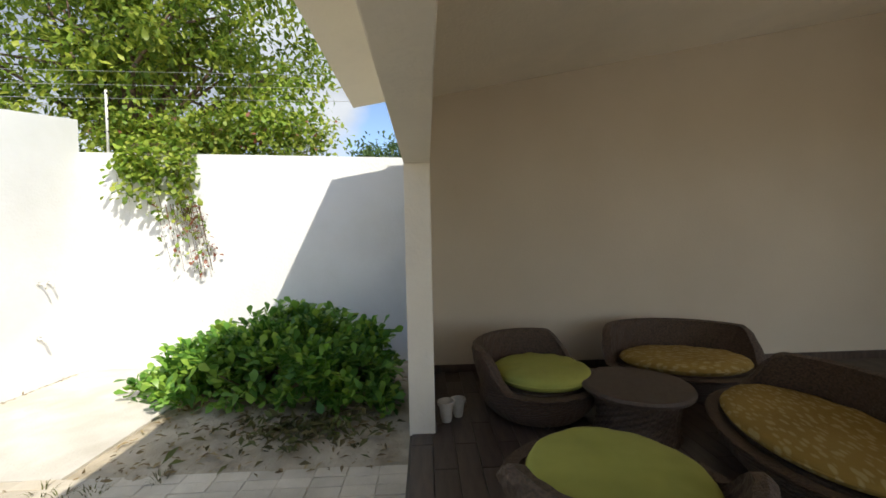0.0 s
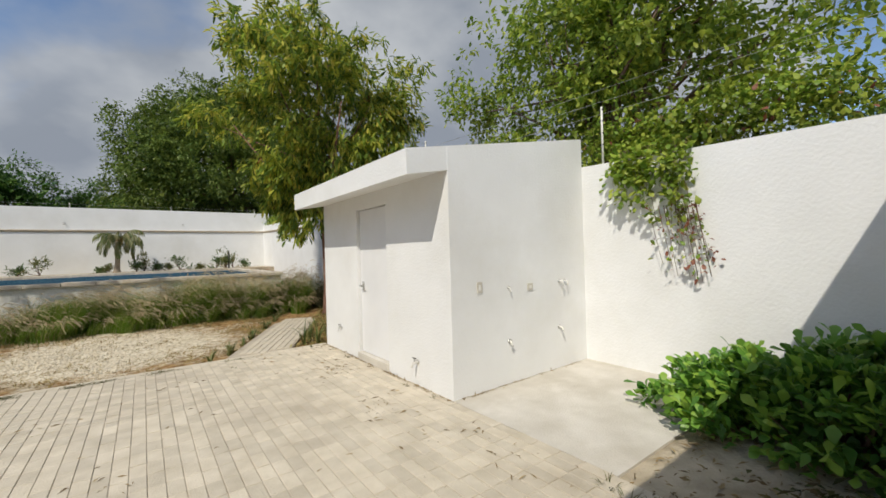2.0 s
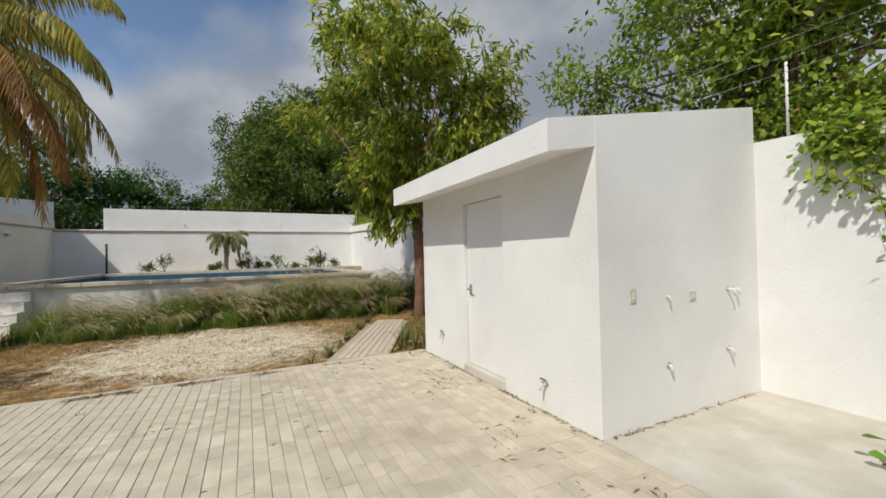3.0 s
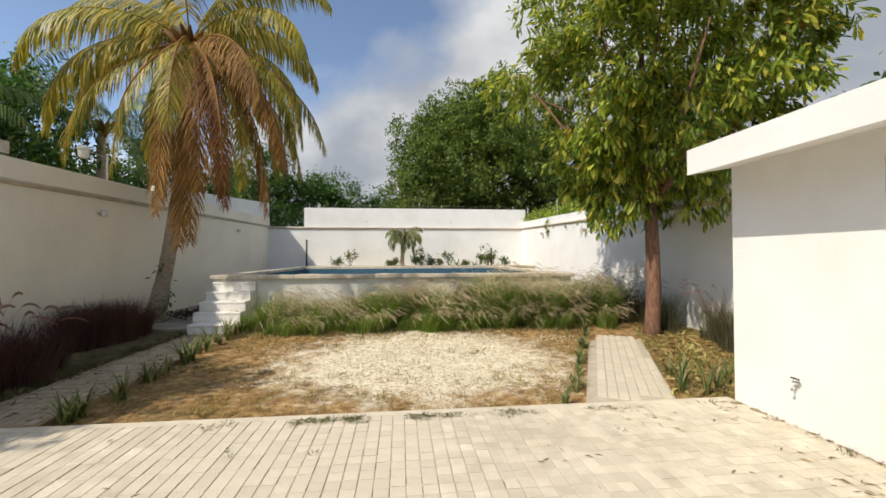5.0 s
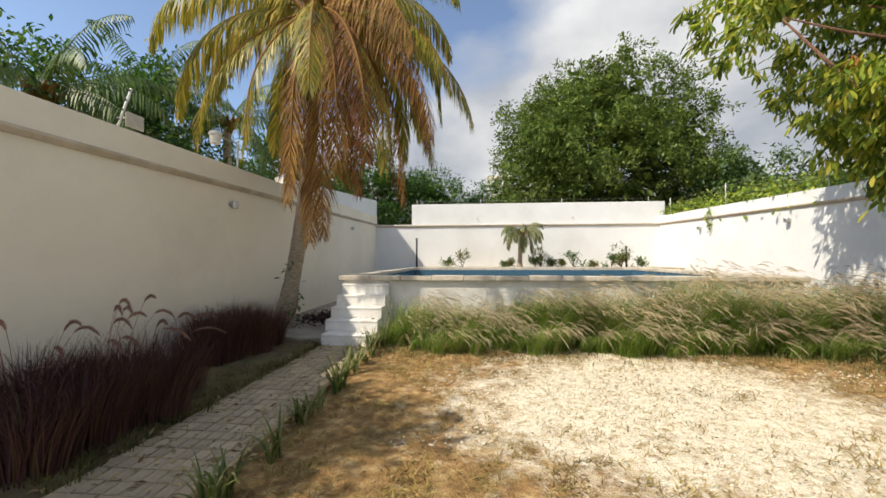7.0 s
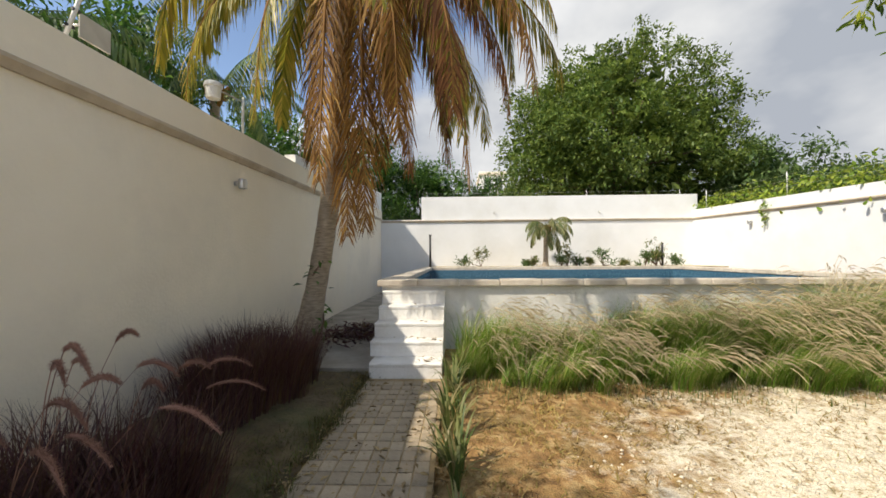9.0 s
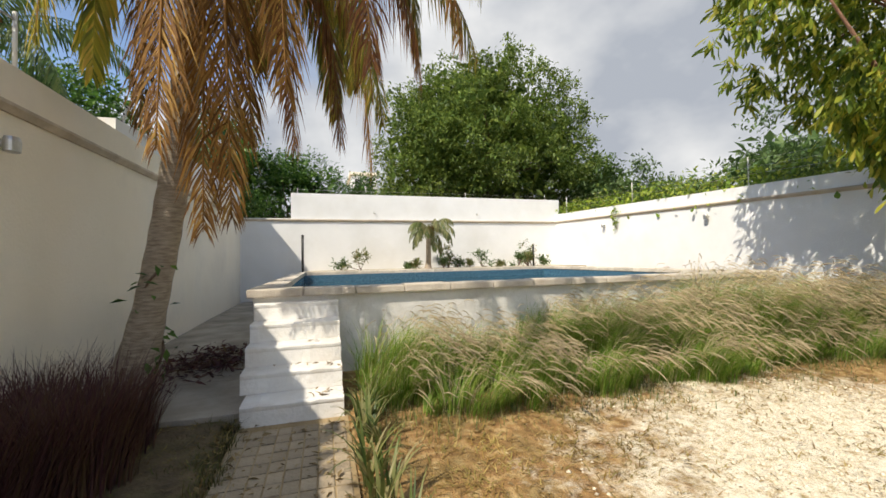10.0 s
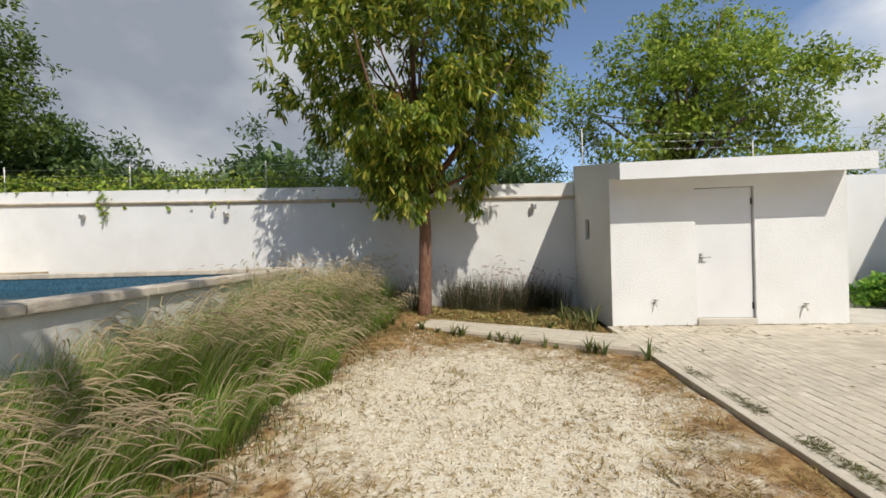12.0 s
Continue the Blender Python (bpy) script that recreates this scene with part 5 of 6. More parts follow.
box("plate", (-0.045, -0.010, -0.04), (0.045, 0.002, 0.04), GREYPLATE, so, 0.003)
box("insert", (-0.022, -0.014, -0.02), (0.022, -0.009, 0.02), PLASTIC, so, 0.002)


def stub(name, at, out, label, size=0.012, length=0.07, bent=True):
    t = thing(name, at, label, "pipe")
    o = Vector(out)
    pts = [tuple(o * -0.02), tuple(o * length), tuple(o * length * 1.25 + Vector((0, 0, -0.05 if bent else 0)))]
    tube("pipe", pts, size, PLASTIC, t, 8)
    tube("collar", [tuple(o * -0.02), tuple(o * 0.012)], size * 2.0, STEEL, t, 12, "steel collar")
    return t


stub("water_tap", (4.80, Y0, 1.05), (0, -1, 0), "small tap stub on the shed wall", 0.008, 0.03)
stub("pipe_stub", (5.70, Y0, 1.06), (0, -1, 0), "white water pipe stub on the shed wall", 0.011, 0.06)
stub("pipe_stub", (5.80, Y0, 1.06), (0, -1, 0), "white water pipe stub on the shed wall", 0.011, 0.05)
stub("drain_stub", (4.80, Y0, 0.46), (0, -1, 0), "short drain pipe stub on the shed wall", 0.014, 0.03)
stub("drain_stub", (5.68, Y0, 0.50), (0, -1, 0), "white drain pipe stub on the shed wall", 0.013, 0.05)
for y, z, h in ((3.72, 0.35, 0.05), (1.62, 0.26, 0.07)):
    tap = stub("hose_tap", (X0, y, z), (-1, 0, 0), "small steel hose tap low on the shed front", 0.013, h)
    tube("valve", [(-h * 0.7, 0, 0.0), (-h * 0.7, 0, 0.045)], 0.010, STEEL, tap, 8, "steel valve stem")
    tube("valve_handle", [(-h * 0.7, -0.035, 0.047), (-h * 0.7, 0.035, 0.047)], 0.007, BLACK, tap, 8, "dark cross handle")


# ---- lamps and posts on the walls ----
def wall_light(at, out, label):
    t = thing("wall_light", at, label, "wall lamp", "wall lights of the garden")
    o = Vector(out)
    s = Vector((0, 1, 0))
    tube("bracket", [(0, 0, 0), tuple(o * 0.05)], 0.03, STEEL, t, 10)
    bm = bmesh.new()
    rows = [[tuple(o * 0.085 + s * (r * math.cos(2 * math.pi * k / 20)) + o * (r * 0.8 * math.sin(2 * math.pi * k / 20)) + Vector((0, 0, z))) for k in range(20)]
            for r, z in ((0.045, -0.06), (0.058, -0.055), (0.060, 0.02), (0.05, 0.05))]
    R = wicker_surface(bm, rows)
    bm.faces.new(R[-1]), bm.faces.new(list(reversed(R[0])))
    part("shade", bm, STEEL, t)
    return t


for y, z in ((12.03, 2.18), (5.20, 2.09), (15.6, 2.27)):
    wall_light((XE, y, z), (-1, 0, 0), "small grey wall light below the moulding")
for y, z in ((8.55, 2.20), (15.0, 2.3)):
    wall_light((west_x(y), y, z), (1, 0, 0), "small beige wall light below the moulding")


def fence_post(at, h, tilt=(0, 0), group="electric fence posts"):
    p = thing("fence_post", at, "thin white electric fence post on the wall", "fence post", group)
    tube("pole", [(0, 0, -0.02), (tilt[0], tilt[1], h)], 0.014, PLASTIC, p, 8)
    for k in range(4):
        s = 0.35 + 0.2 * k
        tube("insulator", [(tilt[0] * s, tilt[1] * s - 0.02, h * s), (tilt[0] * s, tilt[1] * s + 0.035, h * s)], 0.012, BLACK, p, 6)
    return p


def fence_wire(a, b, sag, label="thin fence wire strung above the wall"):
    pts = []
    for k in range(9):
        s = k / 8
        pts.append((a[0] + (b[0] - a[0]) * s, a[1] + (b[1] - a[1]) * s, a[2] + (b[2] - a[2]) * s - sag * 4 * s * (1 - s)))
    return tagged(tube("fence_wire", pts, 0.0025, STEEL, None, 4), label, "wire", "electric fence wires")


east_top = [(XE + 0.1, y, mould_z(y) + 0.28) for y in (17.8, 14.5, 11.15, 7.6)]
for p in east_top:
    fence_post(p, 0.62)
fence_post((6.0, 4.22, roof_z(6.0) + 0.24), 0.75)
for a, b in zip(east_top, east_top[1:]):
    for h in (0.25, 0.40, 0.55):
        fence_wire((a[0], a[1], a[2] + h), (b[0], b[1], b[2] + h), 0.02)
for h in (0.30, 0.45, 0.60):
    fence_wire((6.0, 4.22, roof_z(6.0) + 0.24 + h), (6.30, -6.0, 2.75 + h), 0.03)
fence_post((XE + 0.1, 0.75, 2.52), 0.75)
north_top = [(x, YN + 0.14, 3.52) for x in (-3.2, -0.6, 2.6, 5.9)]
for p in north_top:
    fence_post(p, 0.20)
for a, b in zip(north_top, north_top[1:]):
    fence_wire((a[0], a[1], a[2] + 0.14), (b[0], b[1], b[2] + 0.14), 0.01)
west = [(west_x(y) - 0.1, y, mould_z(y) + 0.36) for y in (6.55, 10.6)]
fence_post(west[0], 0.55, (0.16, 0.05))
fence_post(west[1], 0.45, (0.10, 0.05))
board = thing("sign_board", (west_x(6.72) - 0.02, 6.72, mould_z(6.6) + 0.60), "small blank beige board on a fence post", "sign")
box("panel", (-0.006, -0.10, -0.10), (0.006, 0.14, 0.07), GREYPLATE, board, 0.003)
tube("bolt", [(-0.14, -0.07, 0.0), (0.008, -0.07, 0.0)], 0.008, STEEL, board, 6)
lamp = thing("siren_lamp", (west_x(8.9) - 0.1, 8.9, mould_z(8.9) + 0.37), "white round alarm lamp on a bracket above the wall", "lamp")
tube("pole", [(0, 0, -0.02), (0, 0, 0.58)], 0.016, PLASTIC, lamp, 8)
tube("arm", [(0, 0, 0.52), (-0.12, -0.20, 0.56), (-0.16, -0.26, 0.56)], 0.010, STEEL, lamp, 6)
bm = bmesh.new()
rows = [[(-0.18 + r * math.cos(2 * math.pi * k / 24), -0.32 + r * math.sin(2 * math.pi * k / 24), z + 0.13) for k in range(24)]
        for r, z in ((0.05, 0.30), (0.075, 0.31), (0.082, 0.36), (0.085, 0.44), (0.10, 0.445), (0.10, 0.47), (0.085, 0.50), (0.04, 0.515))]
R = wicker_surface(bm, rows)
bm.faces.new(R[-1]), bm.faces.new(list(reversed(R[0])))
part("housing", bm, PLASTIC, lamp)
for x, h in ((-3.0, 1.05), (4.55, 0.72)):
    pt = thing("garden_post", (x, 17.2, 1.0), "dark slim post behind the pool", "post", "posts behind the pool")
    tube("shaft", [(0, 0, -0.02), (0, 0, h)], 0.035, BLACK, pt, 8)
    tube("cap", [(0, 0, h), (0, 0, h + 0.03)], 0.045, BLACK, pt, 8)
# plant creeping on the palm trunk
cr = thing("trunk_creeper", (-4.12, 9.26, 0.0), "small dark creeper on the palm trunk", "vine")
bm = bmesh.new()
path = [(0.30 * s + 0.15 * math.sin(6 * s), -0.13 * math.cos(6 * s), 0.1 + 1.15 * s) for s in [i / 12 for i in range(13)]]
add_tube(bm, path, 0.012, 5)
part("stem", bm, BARK, cr)
q = np.array(path)[rng_.integers(0, 13, 60)] + rng_.normal(0, 0.06, (60, 3))
L = rng_.uniform(0.08, 0.14, 60)
leaves("foliage", q, rng_.normal(0, 0.7, (60, 3)), L, L * 0.5, DARKGREEN, cr)
for x in (-0.75, 3.0):
    stub("pipe_stub", (x, YN + 0.03, 2.92), (0, -1, 0), "small pipe stub on the white pool wall", 0.02, 0.06)
# far house beyond the pool wall
house = thing("house", (-2.2, 46.0, -0.2), "far white house between the trees", "house")
box("wall_block", (2.6, 0, 0), (5.2, 6, 10.2), WHITE, house)
box("roof", (2.4, -0.2, 10.2), (5.4, 6.2, 10.5), CREAM, house, 0.02)
for x, z in ((2.95, 8.6), (4.1, 8.6), (2.95, 5.4), (4.1, 5.4)):
    w = box("window", (x, -0.05, z), (x + 0.7, 0.02, z + 1.2), BLACK, house)
    box("pane", (x + 0.06, -0.07, z + 0.06), (x + 0.64, -0.052, z + 1.14), GLASS, w)


# ---- ground cover and litter ----
def lawn_cover(x, y):
    d = math.hypot((x - 1.08) / 2.2, (y - 6.4) / 1.85)
    return d + 0.9 * noise.noise((x * 1.3, y * 1.3, 2.0)) + 0.35 * noise.noise((x * 5, y * 5, 9.0))


DRYBLADE = leaf_material("dry_lawn_blade", [(0.13, 0.08, 0.025), (0.30, 0.18, 0.055), (0.22, 0.185, 0.05), (0.44, 0.32, 0.12)], 0.2, 0.9)
FALLEN = leaf_material("fallen_mango_leaf", [(0.20, 0.16, 0.05), (0.36, 0.29, 0.10), (0.48, 0.40, 0.18), (0.26, 0.27, 0.07)], 0.15, 0.8)
DRYWEED = leaf_material("dull_weed_blade", [(0.06, 0.07, 0.02), (0.13, 0.10, 0.035), (0.12, 0.15, 0.035)], 0.2, 0.8)
pts = []
for k in range(110000):
    x, y = rng_.uniform(XW + 0.1, XE - 0.1), rng_.uniform(YP + 0.03, 9.3)
    if -3.1 < x < -2.2 or abs((x - 2.97) - 0.5 * (y - 4.45)) < 0.45:
        continue
    c = lawn_cover(x, y)
    clump = 0.5 + 1.6 * noise.noise((x * 4.1, y * 4.1, 5.0)) + 0.9 * noise.noise((x * 11, y * 11, 8.0))
    if rng_.random() < min(1.0, max(0.11, c - 0.42)) * clump:
        pts.append((x, y, ground_z(x, y) - 0.004))
pts = np.array(pts)
n = len(pts)
a = rng_.uniform(0, 2 * np.pi, n)
v, f, _, _ = blades(pts, rng_.uniform(0.025, 0.10, n), np.stack([np.cos(a), np.sin(a)], 1), rng_.uniform(0.2, 0.8, n), 0.009, 2, start=1.05)
tagged(quick_mesh("dry_grass", v, f, DRYBLADE), "short dry brown grass of the worn lawn", "grass", kind="stuff")

pts = np.stack([rng_.uniform(-2.1, 4.9, 9000), 8.25 + rng_.normal(0, 0.28, 9000)], 1)
far = rng_.random(9000) < 0.35
pts[far] = np.stack([rng_.uniform(3.2, 6.1, far.sum()), rng_.uniform(4.6, 8.5, far.sum())], 1)
keep = np.abs((pts[:, 0] - 2.97) - 0.5 * (pts[:, 1] - 4.45)) > 0.45
pts = pts[keep]
a = rng_.uniform(0, 2 * np.pi, len(pts))
o = np.concatenate([pts, np.array([[ground_z(x, y) - 0.004] for x, y in pts])], 1)
v, f, _, _ = blades(o, rng_.uniform(0.03, 0.11, len(pts)), np.stack([np.cos(a), np.sin(a)], 1), rng_.uniform(0.8, 2.0, len(pts)), 0.008, 2)
tagged(quick_mesh("low_weeds", v, f, STRAP), "low green weeds along the lawn's edge", "weeds", kind="stuff")
pts = np.stack([rng_.uniform(-2.2, 6.1, 7000), rng_.uniform(YP + 0.05, 9.0, 7000)], 1)
pts[:1500] = np.stack([rng_.uniform(-2.0, 4.2, 1500), 8.0 + rng_.normal(0, 0.3, 1500)], 1)
pts = pts[[rng_.random() < (0.34 if lawn_cover(x, y) < 0.85 else 0.9) for x, y in pts]]
z = np.array([ground_z(x, y) + 0.006 for x, y in pts])
ax = np.concatenate([rng_.normal(0, 1, (len(pts), 2)), rng_.normal(0, 0.12, (len(pts), 1))], 1)
L = rng_.uniform(0.012, 0.05, len(pts))
leaves("leaf_litter", np.concatenate([pts, z[:, None]], 1), ax, L, L * 0.35, LITTER)
tagged(bpy.data.objects["leaf_litter"], "dry fallen leaves over the lawn", "leaves", kind="stuff")
m_ = 2600
pts = np.stack([rng_.uniform(3.3, 6.15, m_), rng_.uniform(YP + 0.05, 8.6, m_)], 1)
pts = pts[(pts[:, 0] - 2.97) - 0.5 * (pts[:, 1] - 4.45) > 0.42]
m_ = len(pts)
z = np.array([ground_z(x, y) + 0.012 for x, y in pts])
ax = np.concatenate([rng_.normal(0, 1, (m_, 2)), rng_.normal(0, 0.3, (m_, 1))], 1)
L = rng_.uniform(0.05, 0.15, m_)
tagged(leaves("mango_litter", np.concatenate([pts, z[:, None]], 1), ax, L, L * 0.28, FALLEN), "fallen yellowed mango leaves on the bed", "leaves", kind="stuff")
m_ = 330
knots = np.stack([rng_.uniform(-1.5, 3.8, 26), rng_.uniform(-2.0, 4.2, 26)], 1)
knots[:12] = np.stack([3.85 - np.abs(rng_.normal(0, 0.5, 12)), rng_.uniform(0.3, 4.2, 12)], 1)
pts = knots[rng_.integers(0, 26, m_)] + rng_.normal(0, 0.11, (m_, 2))
loose = rng_.random(m_) < 0.3
pts[loose] = np.stack([rng_.uniform(-2.5, 3.9, loose.sum()), rng_.uniform(-2.6, 4.3, loose.sum())], 1)
pts[:, 0], pts[:, 1] = np.minimum(pts[:, 0], 3.93), np.clip(pts[:, 1], -2.7, 4.3)
ax = np.concatenate([rng_.normal(0, 1, (m_, 2)), rng_.normal(0, 0.15, (m_, 1))], 1)
L = rng_.uniform(0.025, 0.10, m_)
tagged(leaves("leaf_litter", np.concatenate([pts, np.full((m_, 1), 0.006)], 1), ax, L, L * 0.17, LITTER), "dry leaves and twigs on the paving", "leaves", kind="stuff")
m_ = 520
run = rng_.random(m_)
foot = rng_.random(m_) < 0.7
pts = np.where(foot[:, None], np.stack([3.985 - np.abs(rng_.normal(0, 0.022, m_)), 1.0 + 3.3 * run], 1), np.stack([4.05 + 2.1 * run, 0.985 - np.abs(rng_.normal(0, 0.015, m_))], 1))
ax = np.concatenate([rng_.normal(0, 1, (m_, 2)) * np.where(foot[:, None], (0.35, 1.0), (1.0, 0.35)), rng_.normal(0, 0.1, (m_, 1))], 1)
L = rng_.uniform(0.012, 0.05, m_)
tagged(leaves("leaf_litter", np.concatenate([pts, np.full((m_, 1), 0.006)], 1), ax, L, L * 0.3, LITTER), "line of dirt and crumbs along the foot of the shed", "leaves", kind="stuff")
m_ = 900
pts = np.stack([rng_.uniform(3.95, 6.1, m_), rng_.uniform(-2.7, -0.75, m_)], 1)
ax = np.concatenate([rng_.normal(0, 1, (m_, 2)), rng_.normal(0, 0.25, (m_, 1))], 1)
L = rng_.uniform(0.02, 0.09, m_)
zz = np.array([0.0 + 0.10 * math.sin(math.pi * (x - 3.9) / 2.35) * math.sin(math.pi * (y - YH) / 2.14) for x, y in pts])
tagged(leaves("leaf_litter", np.concatenate([pts, zz[:, None]], 1), ax, L, L * 0.3, LITTER), "dry leaves over the soil of the bed", "leaves", kind="stuff")
m_ = 420
pts = np.stack([rng_.normal(4.42, 0.16, m_), rng_.normal(-2.02, 0.28, m_)], 1)
ax = np.concatenate([rng_.normal(0, 1, (m_, 2)), rng_.normal(0, 0.45, (m_, 1))], 1)
L = rng_.uniform(0.04, 0.13, m_)
tagged(leaves("leaf_pile", np.concatenate([pts, rng_.uniform(0.05, 0.11, (m_, 1))], 1), ax, L, L * 0.35, DRYWEED), "heap of withered dark leaves on the soil bed", "leaves", kind="stuff")
weeds = [(3.7, 4.3, 0.0, 0.8)] + [(rv.uniform(-1, 3.2), rv.uniform(2.6, 4.0), 0.0, rv.uniform(0.4, 0.8)) for k in range(4)] + \
        [(3.9, y, 0.0, rv.uniform(0.4, 0.9)) for y in (1.2, 1.7, 3.3, 3.9)] + [(3.8 + 0.2 * rv.random(), y, 0.0, 0.9) for y in (-0.7, -0.85, -1.0, -1.3)]
weeds += [(rv.uniform(-3.7, -3.1), rv.uniform(4.6, 8.4), 0.01, rv.uniform(0.7, 1.5)) for k in range(170)]
mats = []
for cx, n_ in ((0.02, 26), (0.32, 16), (0.95, 18), (1.25, 8), (1.75, 14), (-0.7, 5), (2.6, 10)):
    mats += [(cx + rv.gauss(0, 0.09), YP - 0.12 - abs(rv.gauss(0, 0.045)), 0.0, rv.uniform(0.5, 1.2)) for k in range(n_)]
grass("weed_mat", mats, "flat mats of withered weeds beside the edging strip", DRYWEED, PLUME, 14, 0.05, 0, (0, 0), 1.0, 0.006, 0.05, category="weeds", start=1.15)
grass("weed_tufts", weeds, "small weeds growing in the paving joints", DRYWEED, PLUME, 22, 0.08, 0, (0, 0), 1.8, 0.006, 0.07, category="weeds", start=0.5)


m_ = 900
pts = np.stack([-2.66 + rng_.choice((-1, 1), m_) * np.minimum(0.48, np.abs(rng_.normal(0.36, 0.20, m_))), rng_.uniform(YP + 0.1, 8.5, m_)], 1)
ax = np.concatenate([rng_.normal(0, 1, (m_, 2)), rng_.normal(0, 0.15, (m_, 1))], 1)
L = rng_.uniform(0.02, 0.08, m_)
tagged(leaves("leaf_litter", np.concatenate([pts, np.full((m_, 1), 0.018)], 1), ax, L, L * 0.35, LITTER), "dry leaves and dirt along the path's edges", "leaves", kind="stuff")
edge = [(-3.04 - abs(rv.gauss(0, 0.22)), y, 0.0, rv.uniform(0.4, 1.3)) for y in np.linspace(4.6, 8.5, 90)]
grass("weed_tufts", edge, "ragged weeds creeping over the path's edge", DRYWEED, PLUME, 26, 0.11, 0, (0.2, 0), 1.6, 0.006, 0.07, category="weeds")
m_ = 700
pts = np.stack([rng_.normal(-3.75, 0.28, m_), rng_.normal(10.3, 0.35, m_)], 1)
pts[:, 0] = np.clip(pts[:, 0], XW + 0.1, -3.3)
ax = np.concatenate([rng_.normal(0, 1, (m_, 2)), rng_.normal(0, 0.4, (m_, 1))], 1)
L = rng_.uniform(0.05, 0.16, m_)
tagged(leaves("leaf_pile", np.concatenate([pts, rng_.uniform(0.105, 0.2, (m_, 1))], 1), ax, L, L * 0.25, PURPLE), "dark pile of fallen palm debris on the walk", "leaves", kind="stuff")
m_ = 34
step_of = rng_.choice(4, m_, p=(0.45, 0.35, 0.12, 0.08))
pts = np.stack([SX1 - np.minimum(0.8, np.abs(rng_.normal(0, 0.32, m_))), np.array(FRONTS)[step_of] + rng_.uniform(0.06, 0.22, m_)], 1)
ax = np.concatenate([rng_.normal(0, 1, (m_, 2)), rng_.normal(0, 0.15, (m_, 1))], 1)
L = rng_.uniform(0.03, 0.11, m_)
tagged(leaves("leaf_litter", np.concatenate([pts, (RISE * (step_of + 1) + 0.006)[:, None]], 1), ax, L, L * 0.2, LITTER), "dry leaves and twigs on the pool steps", "leaves", kind="stuff")

# loose limestone pebbles on the bare patch
oct_v = np.array([(1, 0, 0), (0, 1, 0), (-1, 0, 0), (0, -1, 0), (0, 0, 1), (0, 0, -1)], float)
oct_f = np.array([(0, 1, 4), (1, 2, 4), (2, 3, 4), (3, 0, 4), (1, 0, 5), (2, 1, 5), (3, 2, 5), (0, 3, 5)])
pts = np.stack([rng_.uniform(-1.6, 4.4, 16000), rng_.uniform(YP + 0.05, 8.4, 16000)], 1)
pts = pts[[lawn_cover(x, y) < 0.25 + 0.6 * rng_.random() and abs((x - 2.97) - 0.5 * (y - 4.45)) > 0.45 for x, y in pts]]
m_ = len(pts)
size = rng_.uniform(0.006, 0.018, (m_, 1, 1)) * rng_.uniform(0.6, 1.3, (m_, 6, 1))
z = np.array([ground_z(x, y) + 0.022 * noise.noise((x * 1.7, y * 1.7, 3)) + 0.008 * noise.noise((x * 9, y * 9, 1)) + 0.003 for x, y in pts])
v = oct_v[None] * size * np.array((1, 1, 0.65)) + np.concatenate([pts, z[:, None]], 1)[:, None]
f = (oct_f[None] + 6 * np.arange(m_)[:, None, None]).reshape(-1, 3)
PEBBLE = surface("limestone_pebble", [(0.54, 0.46, 0.33), (0.74, 0.67, 0.54)], 9, rough=0.9, bump=0.3, grain=90, per="island", per_amount=0.2)
tagged(quick_mesh("gravel", v.reshape(-1, 3), f, PEBBLE), "loose pale limestone pebbles on the bare lawn", "gravel", kind="stuff")


# ---- pool coping ----
def coping(x0, x1, y0, y1, seed):
    bm = bmesh.new()
    add_box(bm, (x0 + 0.003, y0 + 0.003, PZ - 0.09), (x1 - 0.003, y1 - 0.003, PZ - 0.004 * (seed % 3)), 0.016)
    part("coping_stone", bm, COPING, pool)


for k in range(14):
    w = (PX1 - PX0 + 0.12) / 14
    coping(PX0 - 0.06 + w * k, PX0 - 0.06 + w * (k + 1), PY0 - 0.07, PY0 + 0.245, k)
    coping(PX0 - 0.06 + w * k, PX0 - 0.06 + w * (k + 1), PY1 - 0.216, PY1 - 0.002, k + 1)
for k in range(10):
    h = (PY1 - 0.22 - PY0 - 0.245) / 10
    for a0, a1 in ((PX0 - 0.06, PX0 + 0.26), (PX1 - 0.26, PX1 + 0.06)):
        coping(a0, a1, PY0 + 0.245 + h * k, PY0 + 0.245 + h * (k + 1), k)


# ---- pavers ----
PATHPAVER = surface("worn_path_paver", [(0.29, 0.225, 0.145), (0.45, 0.365, 0.255)], 6, rough=0.9, bump=0.6, grain=45,
                    stain=(0.15, 0.115, 0.07), stain_scale=2.2, stain_amount=0.9, per="object", per_amount=0.16)
def paver_shape(w, d, h, c=0.003):
    v = [(sx * (w / 2 - i), sy * (d / 2 - i), z) for i, z in ((0, -h), (0, -c), (c, 0)) for sx, sy in ((-1, -1), (1, -1), (1, 1), (-1, 1))]
    f = [(8, 9, 10, 11)] + [(r * 4 + k, r * 4 + (k + 1) % 4, r * 4 + 4 + (k + 1) % 4, r * 4 + 4 + k) for r in (0, 1) for k in range(4)]
    return v, f


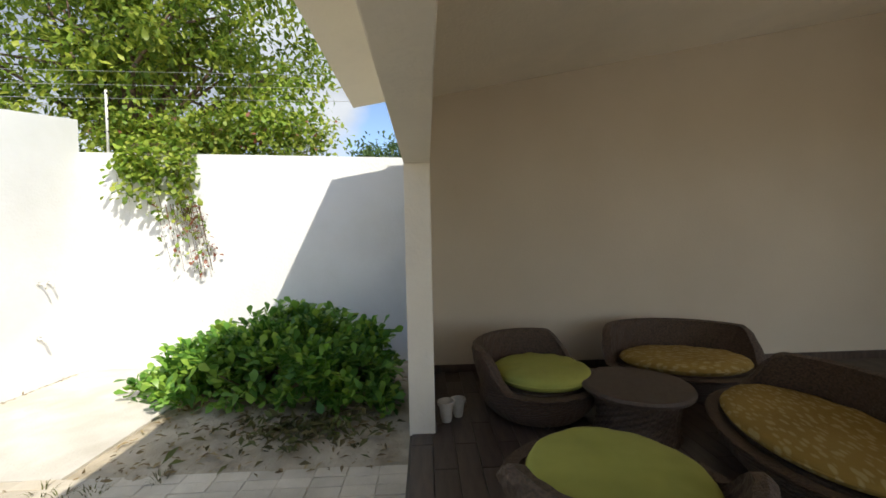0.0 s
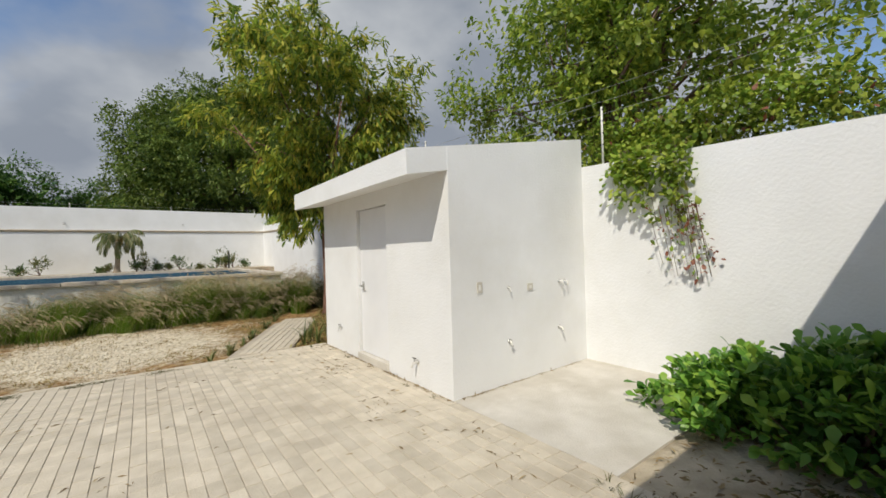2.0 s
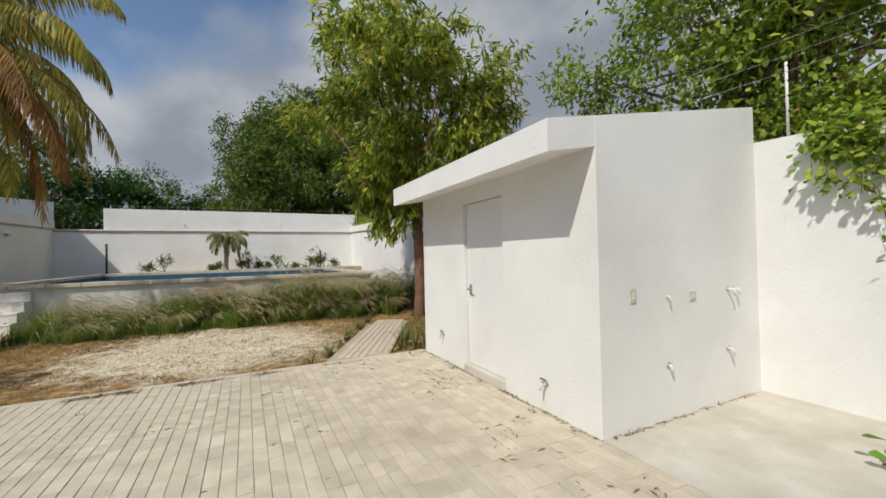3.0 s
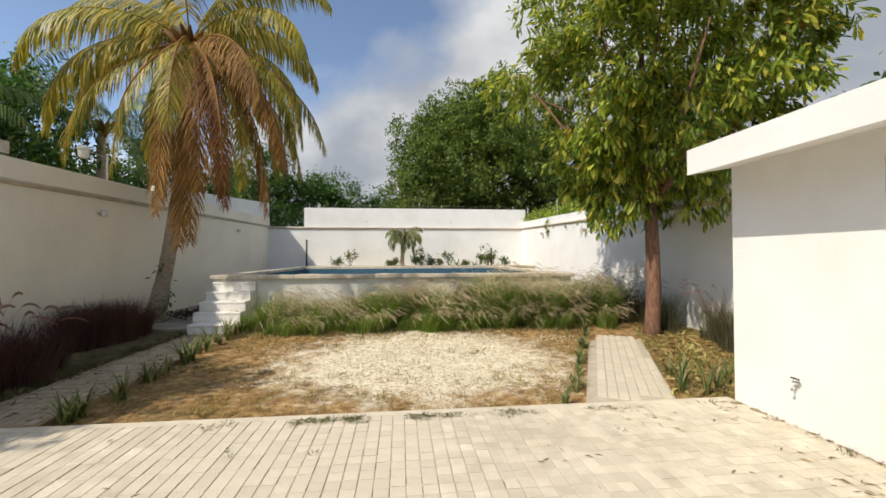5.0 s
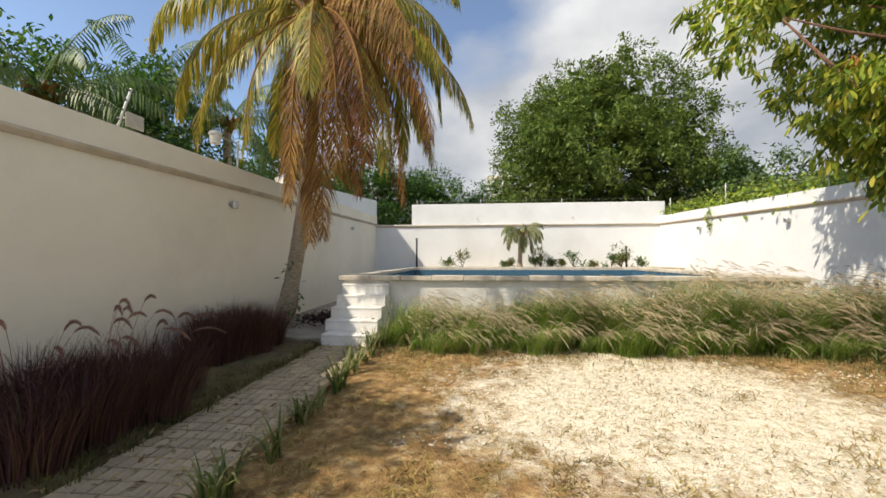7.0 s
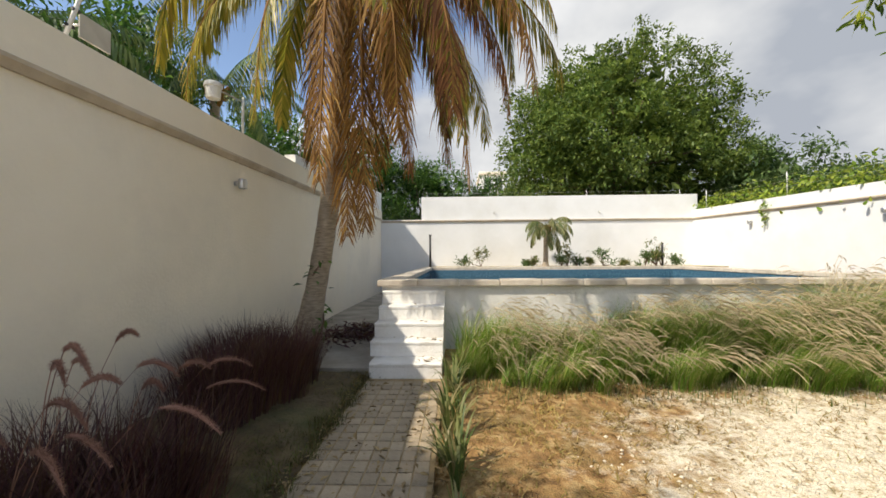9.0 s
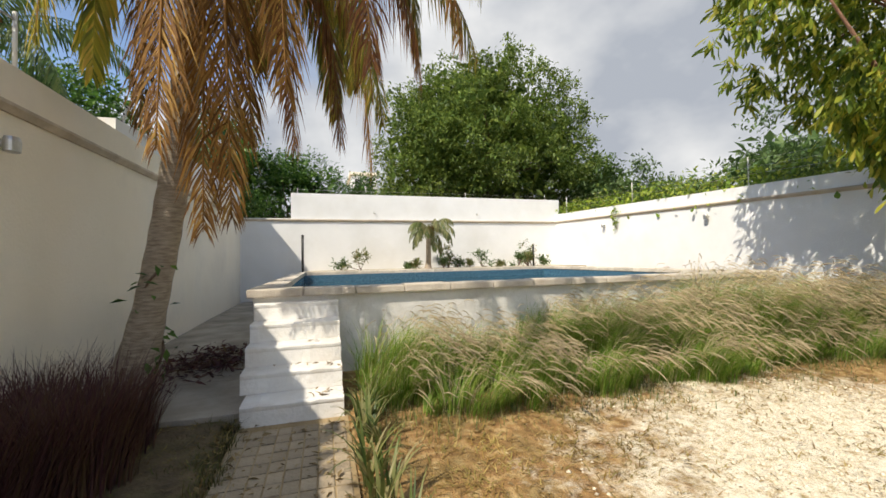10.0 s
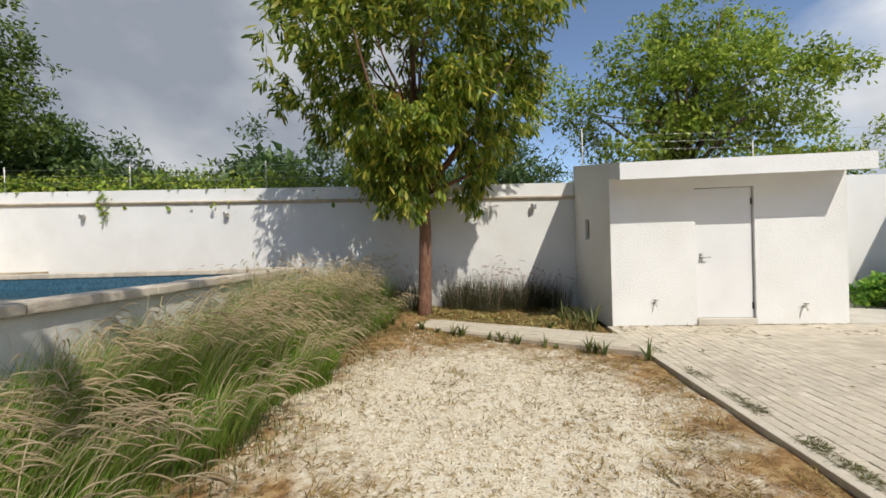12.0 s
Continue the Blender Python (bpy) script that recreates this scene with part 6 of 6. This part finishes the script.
def pavers(name, parent, cells, w, d, near, turn=0.0, stone=PAVER):
    """Pavers at cells; those that near() picks become objects of their own, the others one joined part."""
    v, f = paver_shape(w, d, 0.05)
    me = bpy.data.meshes.new(name)
    me.from_pydata(v, [], f)
    me.materials.append(stone)
    V, F = [], []
    c, s = math.cos(turn), math.sin(turn)
    r = random.Random(9)
    for x, y, z in cells:
        dz = r.uniform(-0.003, 0.002)
        if near(x, y):
            ob = new(name, me)
            ob.location, ob.rotation_euler = (x, y, z + dz), (r.uniform(-0.006, 0.006), r.uniform(-0.006, 0.006), turn + r.uniform(-0.008, 0.008))
            ob.parent = parent
        else:
            k = len(V)
            V += [(x + a * c - b * s, y + a * s + b * c, z + q + dz) for a, b, q in v]
            F += [tuple(k + i for i in q) for q in f]
    if V:
        rest = mesh_from(name + "_rest", V, F, PAVER_REST, parent)
        rest["kind"] = "stuff"


PW, PD_ = 0.100, 0.20
terrace_paving = thing("pavement", label="beige pavers laid in straight columns, square towards the shed", category="pavement", kind="structure")
long_cells, square_cells = [], []
for i in range(88):
    for j in range(72):
        x, y = XW + PW * (i + 0.5), YP - 0.09 - 0.5 * PD_ * (j + 0.5)
        if y - 0.25 * PD_ < YH - 0.01 or x + PW / 2 > 4.01:
            continue
        if x > -0.12 and y > 2.55:
            square_cells.append((x, y, 0.0))
        elif j % 2 == 0:
            long_cells.append((x, y - 0.25 * PD_, 0.0))


def passed(x, y):
    return -0.9 < x < 1.0 and y > 3.05


pavers("paver", terrace_paving, long_cells, PW - 0.005, PD_ - 0.003, passed)
pavers("paver", terrace_paving, square_cells, PW - 0.006, 0.5 * PD_ - 0.006, passed)
left_path = thing("path", label="narrow path of worn beige pavers beside the lawn", category="path", kind="structure")
structure(box("path_bed", (-3.08, YP, -0.2), (-2.24, 8.42, 0.005), GROUND), "", "").parent = left_path
cells = [(-3.07 + PW * (i + 0.5), YP + 0.138 * (j + 0.5), 0.012) for i in range(8) for j in range(28)]
pavers("paver", left_path, cells, PW - 0.010, 0.128, lambda x, y: True, 0.0, PATHPAVER)
right_path = thing("path", label="slanting path of beige pavers towards the mango tree", category="path", kind="structure")
ang = math.atan2(3.9, 1.98)
ux, uy = math.cos(ang), math.sin(ang)
bm = bmesh.new()
add_prism(bm, [(2.53, YP), (3.45, YP), (5.35, 8.25), (4.55, 8.45)], "z", -0.2, 0.0)
part("path_bed", bm, JOINT, right_path)
cells = []
for i in range(-1, 10):
    for j in range(-2, 22):
        a, b = PD_ * (j + 0.5), PW * (i + 0.5)
        x, y = 2.53 + ux * a + uy * b, YP + uy * a - ux * b
        s = (y - YP) / 3.9
        if 2.53 + 2.0 * s + 0.07 < x < 3.42 + 1.9 * s - 0.02 and YP + 0.06 < y < 8.3:
            cells.append((x, y, 0.01))
pavers("paver", right_path, cells, PW - 0.010, PD_ - 0.006, lambda x, y: True, ang - math.pi / 2)

# ---- terrace floor ----
floor = thing("floor", label="dark brown plank tiles of the terrace", category="floor", kind="structure")
box("floor_bed", (XW, -9.0, -0.15), (5.70, YH - 0.004, 0.002), TILE_JOINT, floor)
me = bpy.data.meshes.new("tile")
v, f = paver_shape(0.596, 0.146, 0.01, 0.002)
me.from_pydata(v, [], f)
me.materials.append(TILE)
for j in range(26):
    for i in range(10):
        x = 0.0 + 0.6 * (i + 0.5) - (0.3 if j % 2 else 0.0)
        y = YH - 0.02 - 0.15 * (j + 0.5)
        if x + 0.3 < 5.71:
            ob = new("tile", me)
            ob.location, ob.parent = (x, y, 0.012), floor
for lo, hi in (((5.684, -9.0, 0.0), (5.698, YH - 0.20, 0.09)), ((4.36, YH - 0.204, 0.0), (5.684, YH - 0.192, 0.09))):
    structure(box("baseboard", lo, hi, TILE), "dark tile baseboard of the terrace wall", "baseboard")
